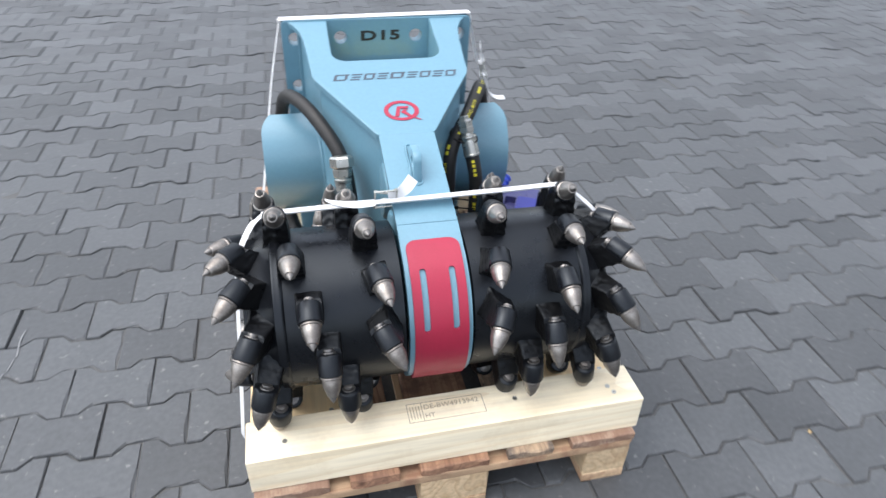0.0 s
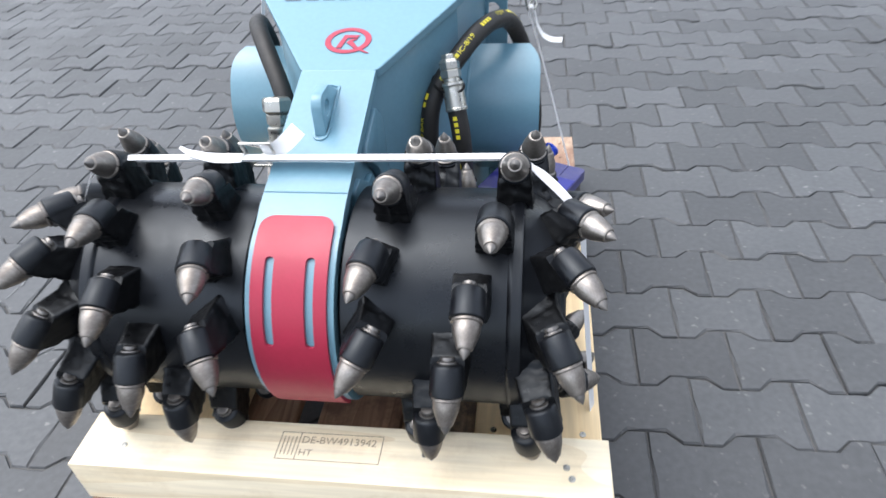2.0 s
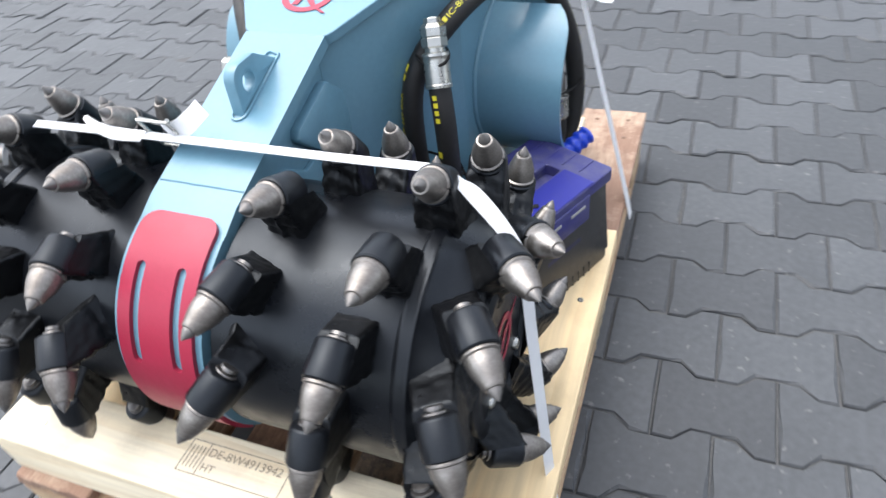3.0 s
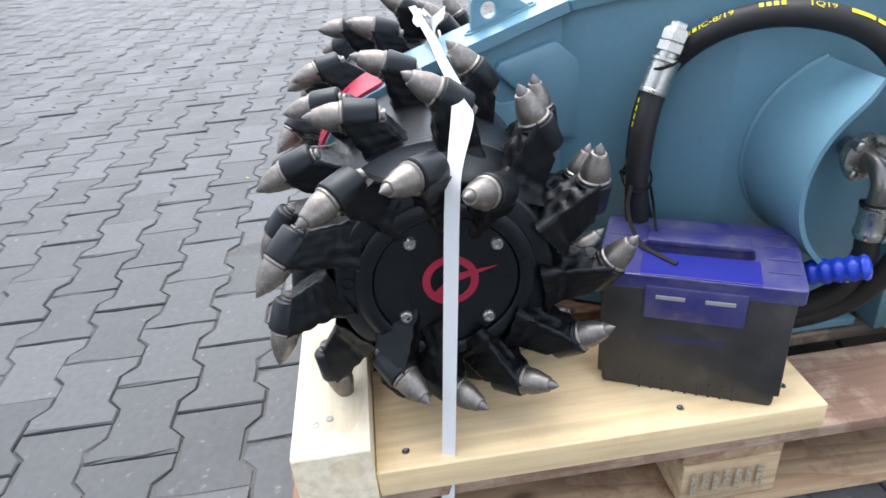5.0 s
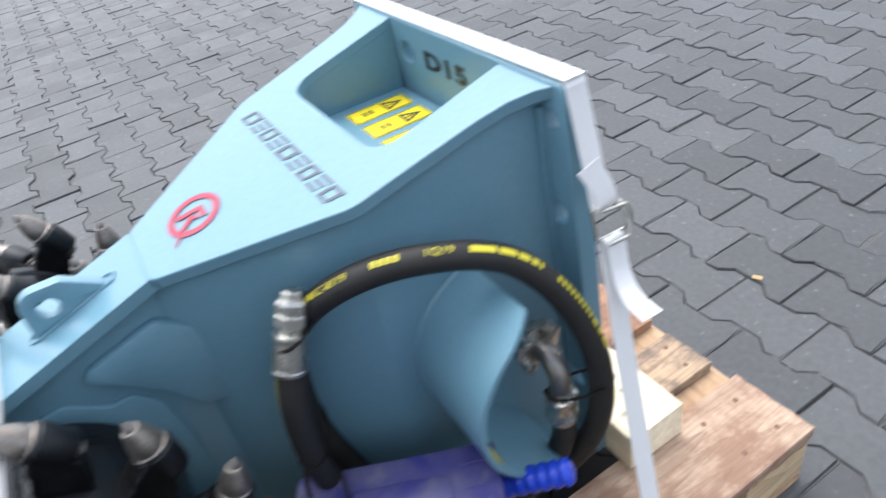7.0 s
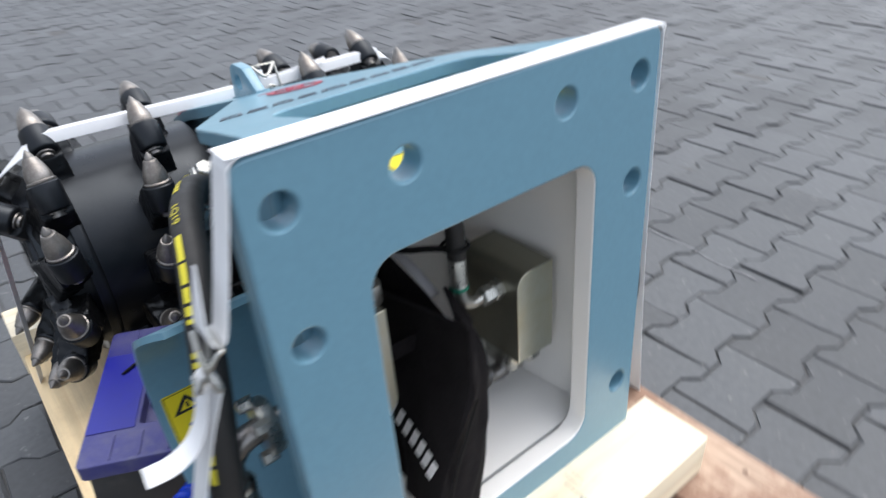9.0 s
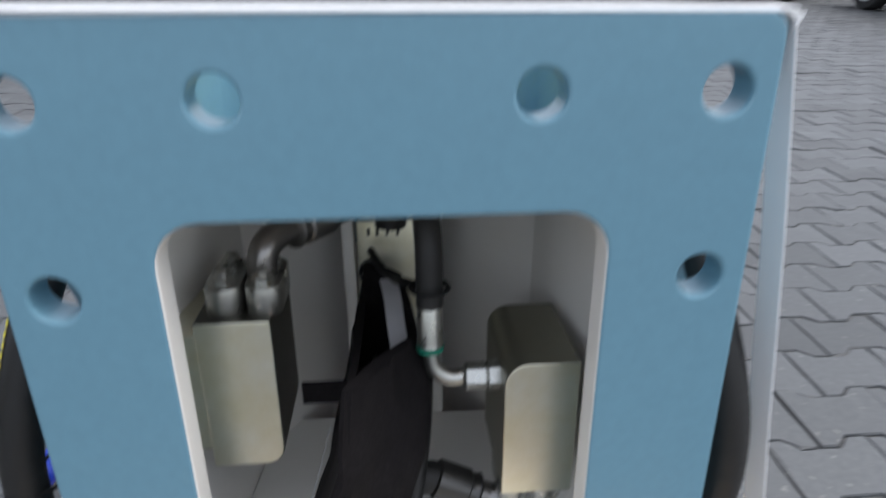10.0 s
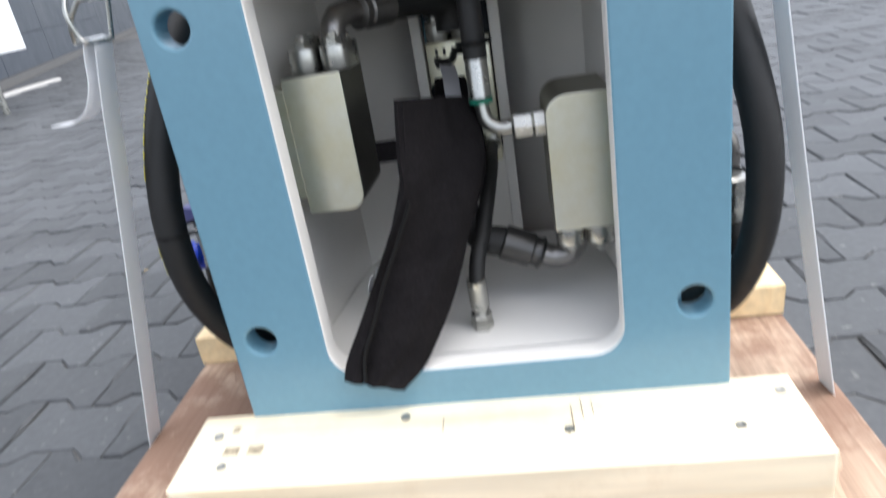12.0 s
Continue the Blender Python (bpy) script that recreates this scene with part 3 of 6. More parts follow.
# hose guards: bent plates on both sides, open to the back
GY, GZ, GR = 0.222, 0.447, 0.146
for s in (1, -1):
    bm = bmesh.new()
    t = 0.007
    prof = [(GR, math.radians(112 + (232 - 112) * i / 22)) for i in range(23)]
    rows = []
    end = prof[-1][1]
    pe = Vector((GY + GR * math.cos(end), GZ + GR * math.sin(end)))
    dirn = Vector((-math.sin(end), math.cos(end)))
    line = [Vector((GY + r * math.cos(a), GZ + r * math.sin(a))) for r, a in prof] + [pe + dirn * d for d in (0.03, 0.06, 0.09)]
    nn = len(line)
    for i, q in enumerate(line):
        tg = (line[min(i + 1, nn - 1)] - line[max(i - 1, 0)]).normalized()
        nr = Vector((-tg[1], tg[0]))
        x_in = np.interp(q[0], [-0.158, 0.05, 0.278], [0.042, 0.164, 0.197])
        rnd = 0.0
        if i < 4:
            rnd = 0.022 * (1 - i / 4) ** 2
        if i > nn - 4:
            rnd = 0.03 * ((i - (nn - 4)) / 3) ** 2
        x_out = 0.315 - rnd
        a, b = q, q + nr * t
        rows.append([bm.verts.new((s * x_in, a[0], a[1])), bm.verts.new((s * x_out, a[0], a[1])), bm.verts.new((s * x_out, b[0], b[1])), bm.verts.new((s * x_in, b[0], b[1]))])
    for a, b in zip(rows, rows[1:]):
        for i in range(4):
            bm.faces.new((a[i], b[i], b[(i + 1) % 4], a[(i + 1) % 4]))
    bm.faces.new(rows[0])
    bm.faces.new(rows[-1][::-1])
    part("hose_guard", bm, BLUE, cutter, "", 50)
    bm = bmesh.new()
    seam = [Vector((s * (np.interp(q[0], [-0.158, 0.05, 0.278], [0.044, 0.166, 0.199]) + 0.001), q[0], q[1])) for q in line[:23]]
    tube(bm, seam, 0.004, 6)
    part("weld_seam", bm, BLUE, cutter, "", 60)
    # foot plate under the guard
    bm = bmesh.new()
    box(bm, min(s * 0.17, s * 0.23), max(s * 0.17, s * 0.23), 0.16, PLATE_F, 0.152, 0.165, 0.001)
    part("foot_plate", bm, BLUE, cutter)

# ---- drums and picks ----
RD = 0.157


def envelope(x):
    return float(np.interp(x, [0, 0.31, 0.335, 0.356, 0.373, 0.385, 0.398, 0.404, 0.411, 0.4145, 0.4175], [0.240, 0.240, 0.239, 0.234, 0.219, 0.212, 0.194, 0.186, 0.168, 0.154, 0.132]))


def pick_meshes():
    bm = bmesh.new()
    prof = [(-0.051, 0.0125), (-0.0478, 0.0125), (-0.0478, 0.0186), (-0.0468, 0.0192), (-0.0446, 0.0192), (-0.0438, 0.0182), (-0.0430, 0.0172), (-0.0400, 0.0173), (-0.0340, 0.0167), (-0.0280, 0.0152), (-0.0200, 0.0122), (-0.0150, 0.0104), (-0.0128, 0.0097), (-0.0118, 0.0088), (-0.0116, 0.0070), (-0.0100, 0.0067), (-0.0070, 0.0056), (-0.0030, 0.0028), (0.0, 0.0006)]
    lathe(bm, prof, 22, mats=[0] * 14 + [1] * 5)
    tip = finish(bm, [STEEL, CARBIDE], "pick_tip", 35)
    bm = bmesh.new()
    prof = [(-0.088, 0.0170), (-0.0868, 0.0192), (-0.0845, 0.0206), (-0.0520, 0.0219), (-0.0495, 0.0216), (-0.0480, 0.0200), (-0.0480, 0.0125)]
    lathe(bm, prof, 24)
    holder = finish(bm, [BLACK], "pick_holder", 35)
    bm = bmesh.new()
    lathe(bm, [(-0.0970, 0.0078), (-0.0965, 0.0092), (-0.0930, 0.0095), (-0.0930, 0.007), (-0.087, 0.007)], 12)
    lathe(bm, [(-0.0910, 0.0122), (-0.0890, 0.0126), (-0.0865, 0.011)], 14)
    clip = finish(bm, [CLIPM], "pick_clip", 35)
    # welded foot: a rough tapered block from the holder down to the drum
    seats = []
    for seed in range(3):
        rng = random.Random(seed + 3)
        bm = bmesh.new()
        bmesh.ops.create_cube(bm, size=1)
        bmesh.ops.subdivide_edges(bm, edges=bm.edges[:], cuts=15, use_grid_fill=True)
        ph = rng.random() * 10
        for v in bm.verts:
            c = v.co
            depth = 0.5 - c.z
            u, w = abs(2 * c.x), abs(2 * c.y)
            k = max(u, w) / max(1e-6, (u ** 12 + w ** 12) ** (1 / 12))
            q = Vector((c.x * k * (0.041 + 0.014 * depth) + 0.006 * depth, c.y * k * (0.0425 + 0.010 * depth), c.z * 0.070))
            # beads of weld laid one over another across the leading end and the lower flanks
            wave = depth * 4.4 + 0.22 * math.sin(c.y * 6 + ph) + 0.10 * math.sin(c.y * 17 + 2 * ph) + 0.1 * ph
            bead = math.sqrt(abs(math.sin(wave * math.pi))) - 0.62
            rough = 0.0048 if c.x > 0.45 else (0.0022 if depth > 0.55 else 0.0007)
            nv = Vector((c.x, c.y, 0))
            if nv.length > 0.01 and depth > 0.16:
                q += nv.normalized() * rough * bead
            if c.x > 0.45:
                q.x += 0.0045 * math.exp(-(c.y / 0.07) ** 2) * depth
            q += noise.noise_vector(Vector((c.x * 5 + ph, c.y * 5, c.z * 7))) * (0.0006 + 0.0014 * depth)
            # the foot spreads into the shell
            if depth > 0.7:
                q.x += c.x * 0.045 * (depth - 0.7)
                q.y *= 1 + 1.0 * (depth - 0.7)
            q.z += q.x * 0.86 * (1 - depth)
            v.co = q
        seats.append(finish(bm, [WELD], "pick_seat", 50))
    return tip, holder, clip, seats


TIP, HOLDER, CLIP, SEATS = pick_meshes()
# the picks of the two spirals: angle round the drum, place along it
SPIRALS = (
    ([171.5, 142.0, 110.6, 80.0, 51.3, 22.5, 353.0, 323.0, 293.0, 263.0, 233.0, 203.0, 172.7, 142.0, 112.2, 82.0],
     [0.0785, 0.0975, 0.123, 0.148, 0.172, 0.196, 0.220, 0.245, 0.270, 0.295, 0.320, 0.347, 0.373, 0.397, 0.411, 0.416]),
    ([332.5, 303.0, 273.5, 244.0, 214.0, 184.6, 156.4, 126.8, 96.0, 65.3, 37.6, 8.5, 339.8, 311.7, 282.4, 253.2],
     [0.073, 0.098, 0.124, 0.151, 0.179, 0.2095, 0.235, 0.261, 0.284, 0.309, 0.330, 0.356, 0.385, 0.4035, 0.4145, 0.4175]),
)
LEAN = [-0.46, -0.20, -0.04, 0.0, 0.0, 0.0, 0.0, 0.0, 0.02, 0.06, 0.15, 0.28, 0.42, 0.62, 0.75, 0.85]


def build_drum(s):
    """One cutting drum: s is its side. Two spirals of picks wind outwards."""
    drum = empty("cutting_drum")
    drum.parent = cutter
    drum["label"] = "black painted cutting drum set with steel picks"
    to_x = axes((0, YC, ZC), (0, 1, 0), (0, 0, 1), (1, 0, 0)) if s > 0 else axes((0, YC, ZC), (0, 0, 1), (0, 1, 0), (-1, 0, 0))
    bm = bmesh.new()
    lathe(bm, [(0.0625, 0.12), (0.0625, 0.150), (0.066, RD), (0.279, RD), (0.281, RD + 0.003), (0.286, RD + 0.0045), (0.291, RD + 0.003), (0.2925, RD + 0.0035), (0.297, RD + 0.003), (0.300, RD - 0.002), (0.318, 0.145), (0.332, 0.136), (0.344, 0.131), (0.346, 0.128), (0.346, 0.09)], 96, to_x, caps=True)
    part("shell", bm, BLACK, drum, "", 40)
    bm = bmesh.new()
    lathe(bm, [(0.344, 0.088), (0.352, 0.089), (0.3545, 0.092), (0.3545, 0.103), (0.351, 0.109), (0.345, 0.1105), (0.344, 0.108)], 72, to_x, caps=False)
    part("end_ring", bm, BLACK, drum, "", 40)
    bm = bmesh.new()
    lathe(bm, [(0.345, 0.001), (0.349, 0.002), (0.349, 0.0865), (0.347, 0.0885), (0.344, 0.0885)], 64, to_x, caps=False)
    part("end_cover", bm, BLACK, drum, "smooth black end cover", 40)
    for k in range(4):
        a = math.radians(45 + 90 * k - 8)
        c = Vector((s * 0.349, YC + 0.005 + 0.0725 * math.cos(a), ZC + 0.002 + 0.0725 * math.sin(a)))
        m = axes(c, (0, 1, 0), (0, 0, 1), (s, 0, 0))
        bm = bmesh.new()
        lathe(bm, [(0, 0.0085), (0.003, 0.0085), (0.0055, 0.0065), (0.0055, 0.0042), (0.003, 0.004), (0.003, 0.0005)], 16, m)
        part("cover_bolt", bm, ZINC, drum, "zinc-plated screw", 40)
    # plain red emblem: a ring cut by a slanted dart
    bm = bmesh.new()
    m = axes((s * 0.3496, YC + 0.005, ZC + 0.002), (0, s, 0), (0, 0, 1), (s, 0, 0))
    lathe(bm, [(0, 0.0245), (0.0006, 0.0245), (0.0006, 0.034), (0, 0.034)], 40, m, caps=False)
    sheet(bm, [Vector(p) for p in ((0.058, 0.014), (0.004, 0.009), (-0.026, -0.019), (-0.017, -0.023), (0.008, -0.002))], [], 0.0006, m @ pose(0, 0, 0.0008))
    part("emblem", bm, RED, drum, "red ring emblem")
    # lifting hole plug
    bm = bmesh.new()
    lathe(bm, [(0, 0.009), (0.002, 0.009), (0.002, 0.006), (-0.001, 0.005)], 14, axes((s * 0.3455, YC - 0.117, ZC + 0.012), (0, 1, 0), (0, 0, 1), (s, 0, 0)))
    part("plug", bm, BLACK, drum, "", 40)
    count = 0
    for angles, places in SPIRALS:
        for k in range(16):
            th = math.radians(angles[k] + (0.0 if s > 0 else 2.3))
            x = places[k]
            r = envelope(x)
            rad = Vector((0, math.cos(th), math.sin(th)))
            tan = Vector((0, -math.sin(th), math.cos(th)))
            out = Vector((1, 0, 0))
            wr = 0.66 if k < 12 else 0.66 - 0.10 * (k - 11)
            d = (wr * rad + 0.73 * tan + LEAN[k] * out).normalized()
            tip_at = Vector((x, YC, ZC)) + r * rad
            base = rad if k < 11 else (rad + out * 0.22 * (k - 10)).normalized()
            if s < 0:
                for v in (d, tip_at, base):
                    v.x = -v.x
            side = base.cross(d).normalized()
            fx = side.cross(d).normalized()
            m = axes(tip_at, fx, d.cross(fx), d)
            for nm, me in (("pick_tip", TIP), ("pick_holder", HOLDER), ("pick_clip", CLIP)):
                ob = new(nm, me)
                ob.parent = drum
                ob.matrix_basis = m
            # the foot reaches from under the holder down into the shell
            mid = tip_at - d * 0.0690 - base * 0.036
            bz = base
            by = side
            bx = by.cross(bz).normalized()
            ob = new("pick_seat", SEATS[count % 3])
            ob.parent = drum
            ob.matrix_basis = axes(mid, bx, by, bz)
            count += 1
    return drum


build_drum(1)
build_drum(-1)

# ---- printing on the cutter ----
m = LEANING @ axes((-0.0475, PLATE_F - 0.0006, 0.7262), (1, 0, 0), (0, 0, 1), (0, -1, 0))
part("model_mark", placed(text_mesh("D15", 0.0345, 0.0003, "LEFT", 1.06, 1.68, 0.0012), m), INK, cutter, "black printed letters")


def on_roof(x, y, lift=0.0006):
    return axes((x, y, roof(y) + lift / cs), (1, 0, 0), (0, cs, math.sin(tilt)), (0, -math.sin(tilt), cs))


# wordmark as plain slanted bars
wx = -0.134
for k in range(9):
    bm = bmesh.new()
    w = 0.034 if k in (0, 4) else 0.0265
    bars = [(-0.0115, -0.0072, 0, 0.82), (0.0072, 0.0115, 0.06, 1)]
    if k % 2 == 0:
        bars += [(-0.0072, 0.0072, 0.0, 0.2), (-0.0072, 0.0072, 0.72, 0.92)]
    else:
        bars += [(-0.0022, 0.0022, 0.1, 0.9)]
    for y0, y1, a, b in bars:
        pts = [(wx + a * w + y0 * 0.25, y0), (wx + b * w + y0 * 0.25, y0), (wx + b * w + y1 * 0.25, y1), (wx + a * w + y1 * 0.25, y1)]
        sheet(bm, [Vector(p) for p in pts], [], 0.0004, on_roof(0, 0.045, 0.0008))
    part("wordmark_bar", bm, DECAL, cutter, "dark blue-grey printed bar")
    wx += w + 0.0042

bm = bmesh.new()
m = on_roof(0.001, -0.080, 0.0008)
sc = Matrix.Diagonal((1.09, 0.96, 1, 1))
lathe(bm, [(0, 0.0265), (0.0006, 0.0265), (0.0006, 0.0355), (0, 0.0355)], 40, m @ sc, caps=False)
sheet(bm, [Vector(p) for p in ((0.010, -0.019), (0.018, -0.019), (0.040, -0.034), (0.034, -0.034))], [], 0.0006, m @ pose(0, 0, 0.0009))
sheet(bm, [Vector(p) for p in ((-0.017, -0.02), (-0.008, -0.02), (-0.002, 0.006), (0.014, 0.006), (0.018, 0.013), (-0.008, 0.014))], [], 0.0006, m @ pose(0, 0, 0.0009))
sheet(bm, [Vector(p) for p in ((-0.002, -0.006), (0.012, -0.02), (0.020, -0.02), (0.008, -0.003), (0.016, 0.004), (0.004, 0.002))], [], 0.0006, m @ pose(0, 0, 0.001))
part("emblem", bm, RED, cutter, "red ring emblem on the top plate")


def warning_label(m, parent, w=0.042, h=0.092):
    bm = bmesh.new()
    sheet(bm, rounded([(0, 0), (w, 0), (w, h), (0, h)], 0.002, 2), [], 0.0004, m)
    ob = part("warning_label", bm, LABELY, parent, "yellow warning label with black triangle")
    bm = bmesh.new()
    up = m @ pose(0, 0, 0.0004)
    tri = [Vector((w * 0.14, h * 0.58)), Vector((w * 0.86, h * 0.58)), Vector((w * 0.5, h * 0.9))]
    tin = [Vector((w * 0.30, h * 0.625)), Vector((w * 0.70, h * 0.625)), Vector((w * 0.5, h * 0.8))]
    sheet(bm, tri, [tin], 0.0003, up)
    sheet(bm, [Vector(p) for p in ((w * 0.47, h * 0.65), (w * 0.53, h * 0.65), (w * 0.53, h * 0.75), (w * 0.47, h * 0.75))], [], 0.0003, up)
    fr = [Vector((0.0015, 0.0015)), Vector((w - 0.0015, 0.0015)), Vector((w - 0.0015, h - 0.0015)), Vector((0.0015, h - 0.0015))]
    fi = [Vector((0.0025, 0.0025)), Vector((w - 0.0025, 0.0025)), Vector((w - 0.0025, h - 0.0025)), Vector((0.0025, h - 0.0025))]
    sheet(bm, fr, [fi], 0.0003, up)
    for k in range(2):
        sheet(bm, [Vector(p) for p in ((w * 0.36, h * (0.22 + 0.1 * k)), (w * 0.64, h * (0.22 + 0.1 * k)), (w * 0.64, h * (0.27 + 0.1 * k)), (w * 0.36, h * (0.27 + 0.1 * k)))], [], 0.0003, up)
    part("print", bm, INK, ob)
    return ob


for k in range(4):
    warning_label(axes((-0.112 + 0.055 * k, 0.168, POCKET_Z + 0.0008), (1, 0, 0), (0, 1, 0), (0, 0, 1)), cutter)
lab = warning_label(Matrix.Identity(4), cutter, 0.05, 0.075)
for ob in (lab, *lab.children):
    bm = bmesh.new()
    bm.from_mesh(ob.data)
    for k in range(1, 15):
        bmesh.ops.bisect_plane(bm, geom=bm.verts[:] + bm.edges[:] + bm.faces[:], plane_co=(0, 0.005 * k, 0), plane_no=(0, 1, 0))
    bm.to_mesh(ob.data)
    bm.free()
    for v in ob.data.vertices:
        ang = math.radians(212) - v.co.y / GR
        rr = GR - 0.0078 - v.co.z
        v.co = Vector((0.306 - v.co.x, GY + rr * math.cos(ang), GZ + rr * math.sin(ang)))

# ---- hydraulic hoses outside ----
HR = 0.0165


def wrap_text(body, size, path, s0, phi0, r, up, width=1.0):
    """Letters laid on a hose: x runs along the hose, y round it."""
    bm = text_mesh(body, size, 0.0001, "LEFT", 1.0, width)
    bmesh.ops.subdivide_edges(bm, edges=[e for e in bm.edges if e.calc_length() > size * 0.25], cuts=1)
    return wrap(bm, path, s0, phi0, r, up)


def wrap(bm, path, s0, phi0, r, up):
    fr = frames_along(path, up)
    acc = [0.0]
    for a, b in zip(path, path[1:]):
        acc.append(acc[-1] + (b - a).length)
    for v in bm.verts:
        s = s0 + v.co.x
        i = int(np.clip(np.searchsorted(acc, s) - 1, 0, len(path) - 2))
        w = (s - acc[i]) / (acc[i + 1] - acc[i])
        q = path[i].lerp(path[i + 1], w)
        sd, nr = fr[i][1].lerp(fr[i + 1][1], w), fr[i][2].lerp(fr[i + 1][2], w)
        phi = phi0 + v.co.y / r
        v.co = q + (r + 0.0006 + v.co.z) * (math.cos(phi) * sd + math.sin(phi) * nr)
    return bm


def outer_hose(s, marked):
    """A coiled hydraulic hose with crimped ferrule and hexagon cap, lying beside the wall."""
    hose = tagged(empty("hydraulic_hose"), "black rubber hydraulic hose coil with capped steel fitting" + (" and yellow print" if marked else ""), "hose", "hoses on the cutter")
    pts = [(0.248, 0.213, 0.345), (0.252, 0.212, 0.30), (0.250, 0.185, 0.235), (0.230, 0.10, 0.205), (0.175, 0.0, 0.235), (0.136, -0.072, 0.33), (0.122, -0.098, 0.45), (0.134, -0.066, 0.565), (0.178, 0.005, 0.631),
           (0.220, 0.085, 0.652), (0.250, 0.177, 0.622), (0.269, 0.245, 0.54), (0.279, 0.270, 0.43), (0.279, 0.258, 0.32), (0.258, 0.20, 0.225), (0.226, 0.09, 0.185), (0.190, -0.02, 0.215), (0.172, -0.080, 0.31), (0.170, -0.098, 0.42), (0.168, -0.090, 0.50), (0.167, -0.078, 0.545)]
    rear = {10: 0.003, 11: 0.006, 12: 0.017, 13: 0.017, 14: 0.010} if marked else {11: -0.003, 12: 0.007, 13: 0.005, 14: 0.003}
    pts = [(x + rear.get(i, 0.0), y, z) for i, (x, y, z) in enumerate(pts)]
    if marked:
        pts[5:8] = [(0.128, -0.046, 0.33), (0.120, -0.062, 0.45), (0.127, -0.044, 0.558)]
        pts[11:14] = [(x + 0.006, y - 0.010, z) for x, y, z in pts[11:14]]
        pts[17:] = [(0.178, -0.066, 0.31), (0.183, -0.084, 0.41), (0.181, -0.081, 0.50), (0.171, -0.0645, 0.563)]
    pts[:3] = [(x + dx, y, z + (0.012 if marked else 0.0)) for dx, (x, y, z) in zip((0.034, 0.030, 0.018) if marked else (0.022, 0.020, 0.012), pts[:3])]
    lift = 0.0
    if not marked:
        # the other side's free end hangs lower and closer to the wall
        lift = -0.045
        pts = pts[:-4] + [(x - 0.030, y - 0.052 * k, z + lift * k) for k, (x, y, z) in zip((0.3, 0.6, 0.85, 1.0), pts[-4:])]
    world_pts = [Vector((s * x, y, z)) for x, y, z in pts]
    path = smooth_path(world_pts, 7)
    hose.parent = None
    hose.matrix_basis = cutter.matrix_basis.copy()
    bm = bmesh.new()
    tube(bm, path, HR, 16, (s, 0, 0))
    part("rubber_hose", bm, RUBBER, hose, "", 50)
    # ferrule and cap at the free end
    end = path[-1]
    d = Vector((-s * 0.0167, 0.0392, 0.088) if marked else (s * 0.001, 0.036, 0.095)).normalized()
    q = d.to_track_quat("Z", "Y").to_matrix().to_4x4()
    m = Matrix.Translation(end) @ q
    bm = bmesh.new()
    fe = 0.82 if marked else 1.0
    lathe(bm, [(z * fe, r) for z, r in [(-0.012, HR), (-0.012, 0.0192), (-0.007, 0.0196), (-0.005, 0.0186)] + [(-0.002 + 0.006 * k, 0.0188 - 0.0004 * (k % 2)) for k in range(7)] + [(0.039, 0.0187), (0.041, 0.0197), (0.046, 0.0194), (0.048, 0.0170), (0.048, 0.0145), (0.056, 0.0145)]], 24, m)
    part("ferrule", bm, ZINC, hose, "crimped zinc-plated ferrule", 35)
    bm = bmesh.new()
    if marked:
        lathe(bm, [(0.045, 0.0165), (0.047, 0.0185), (0.058, 0.0185), (0.060, 0.0165), (0.061, 0.0180), (0.072, 0.0185), (0.077, 0.0150), (0.078, 0.0125), (0.084, 0.0120), (0.0855, 0.0105)], 6, m)
    else:
        lathe(bm, [(0.050, 0.0175), (0.053, 0.0205), (0.068, 0.0215), (0.071, 0.0190), (0.072, 0.0235), (0.075, 0.0265), (0.093, 0.0265), (0.098, 0.0225), (0.099, 0.012)], 6, m)
    part("cap_nut", bm, ZINC, hose, "zinc-plated hexagon cap nut", 25)
    # inner end: crimped ferrule, elbow and flange under the guard
    st = path[0]
    bm = bmesh.new()
    lathe(bm, [(-0.004, 0.0195), (-0.002, 0.0205), (0.006, 0.0205), (0.008, 0.0195), (0.032, 0.0195), (0.034, 0.0205), (0.041, 0.0205), (0.043, 0.0155), (0.05, 0.015)], 20, Matrix.Translation(st))
    part("ferrule", bm, ZINC, hose, "crimped zinc-plated ferrule", 35)
    bm = bmesh.new()
    el = smooth_path([st + Vector((0, 0, 0.05)), st + Vector((-s * 0.002, 0, 0.075)), st + Vector((-s * 0.02, 0, 0.095)), st + Vector((-s * 0.055, 0, 0.098)), st + Vector((-s * 0.085, 0, 0.098))], 5)
    tube(bm, el, 0.0135, 14)
    part("elbow", bm, PIPE, hose, "dull steel pipe elbow", 50)
    bm = bmesh.new()
    fc = st + Vector((-s * 0.050, 0, 0.098))
    lathe(bm, [(0, 0.030), (0.003, 0.032), (0.016, 0.032), (0.018, 0.022)], 28, axes(fc - Vector((s * 0.004, 0, 0)), (0, 1, 0), (0, 0, 1), (s, 0, 0)))
    for k in range(4):
        a = math.radians(45 + 90 * k)
        lathe(bm, [(0.010, 0.008), (0.026, 0.008), (0.027, 0.006)], 6, axes(fc + Vector((-s * 0.004, 0.029 * math.cos(a), 0.029 * math.sin(a))), (0, 1, 0), (0, 0, 1), (s, 0, 0)))
    part("flange", bm, ZINC, hose, "bolted zinc-plated flange", 35)
    acc = 0.0
    lens = [0.0]
    for a, b in zip(path, path[1:]):
        acc += (b - a).length
        lens.append(acc)

    def at(i):
        return lens[i * 7]

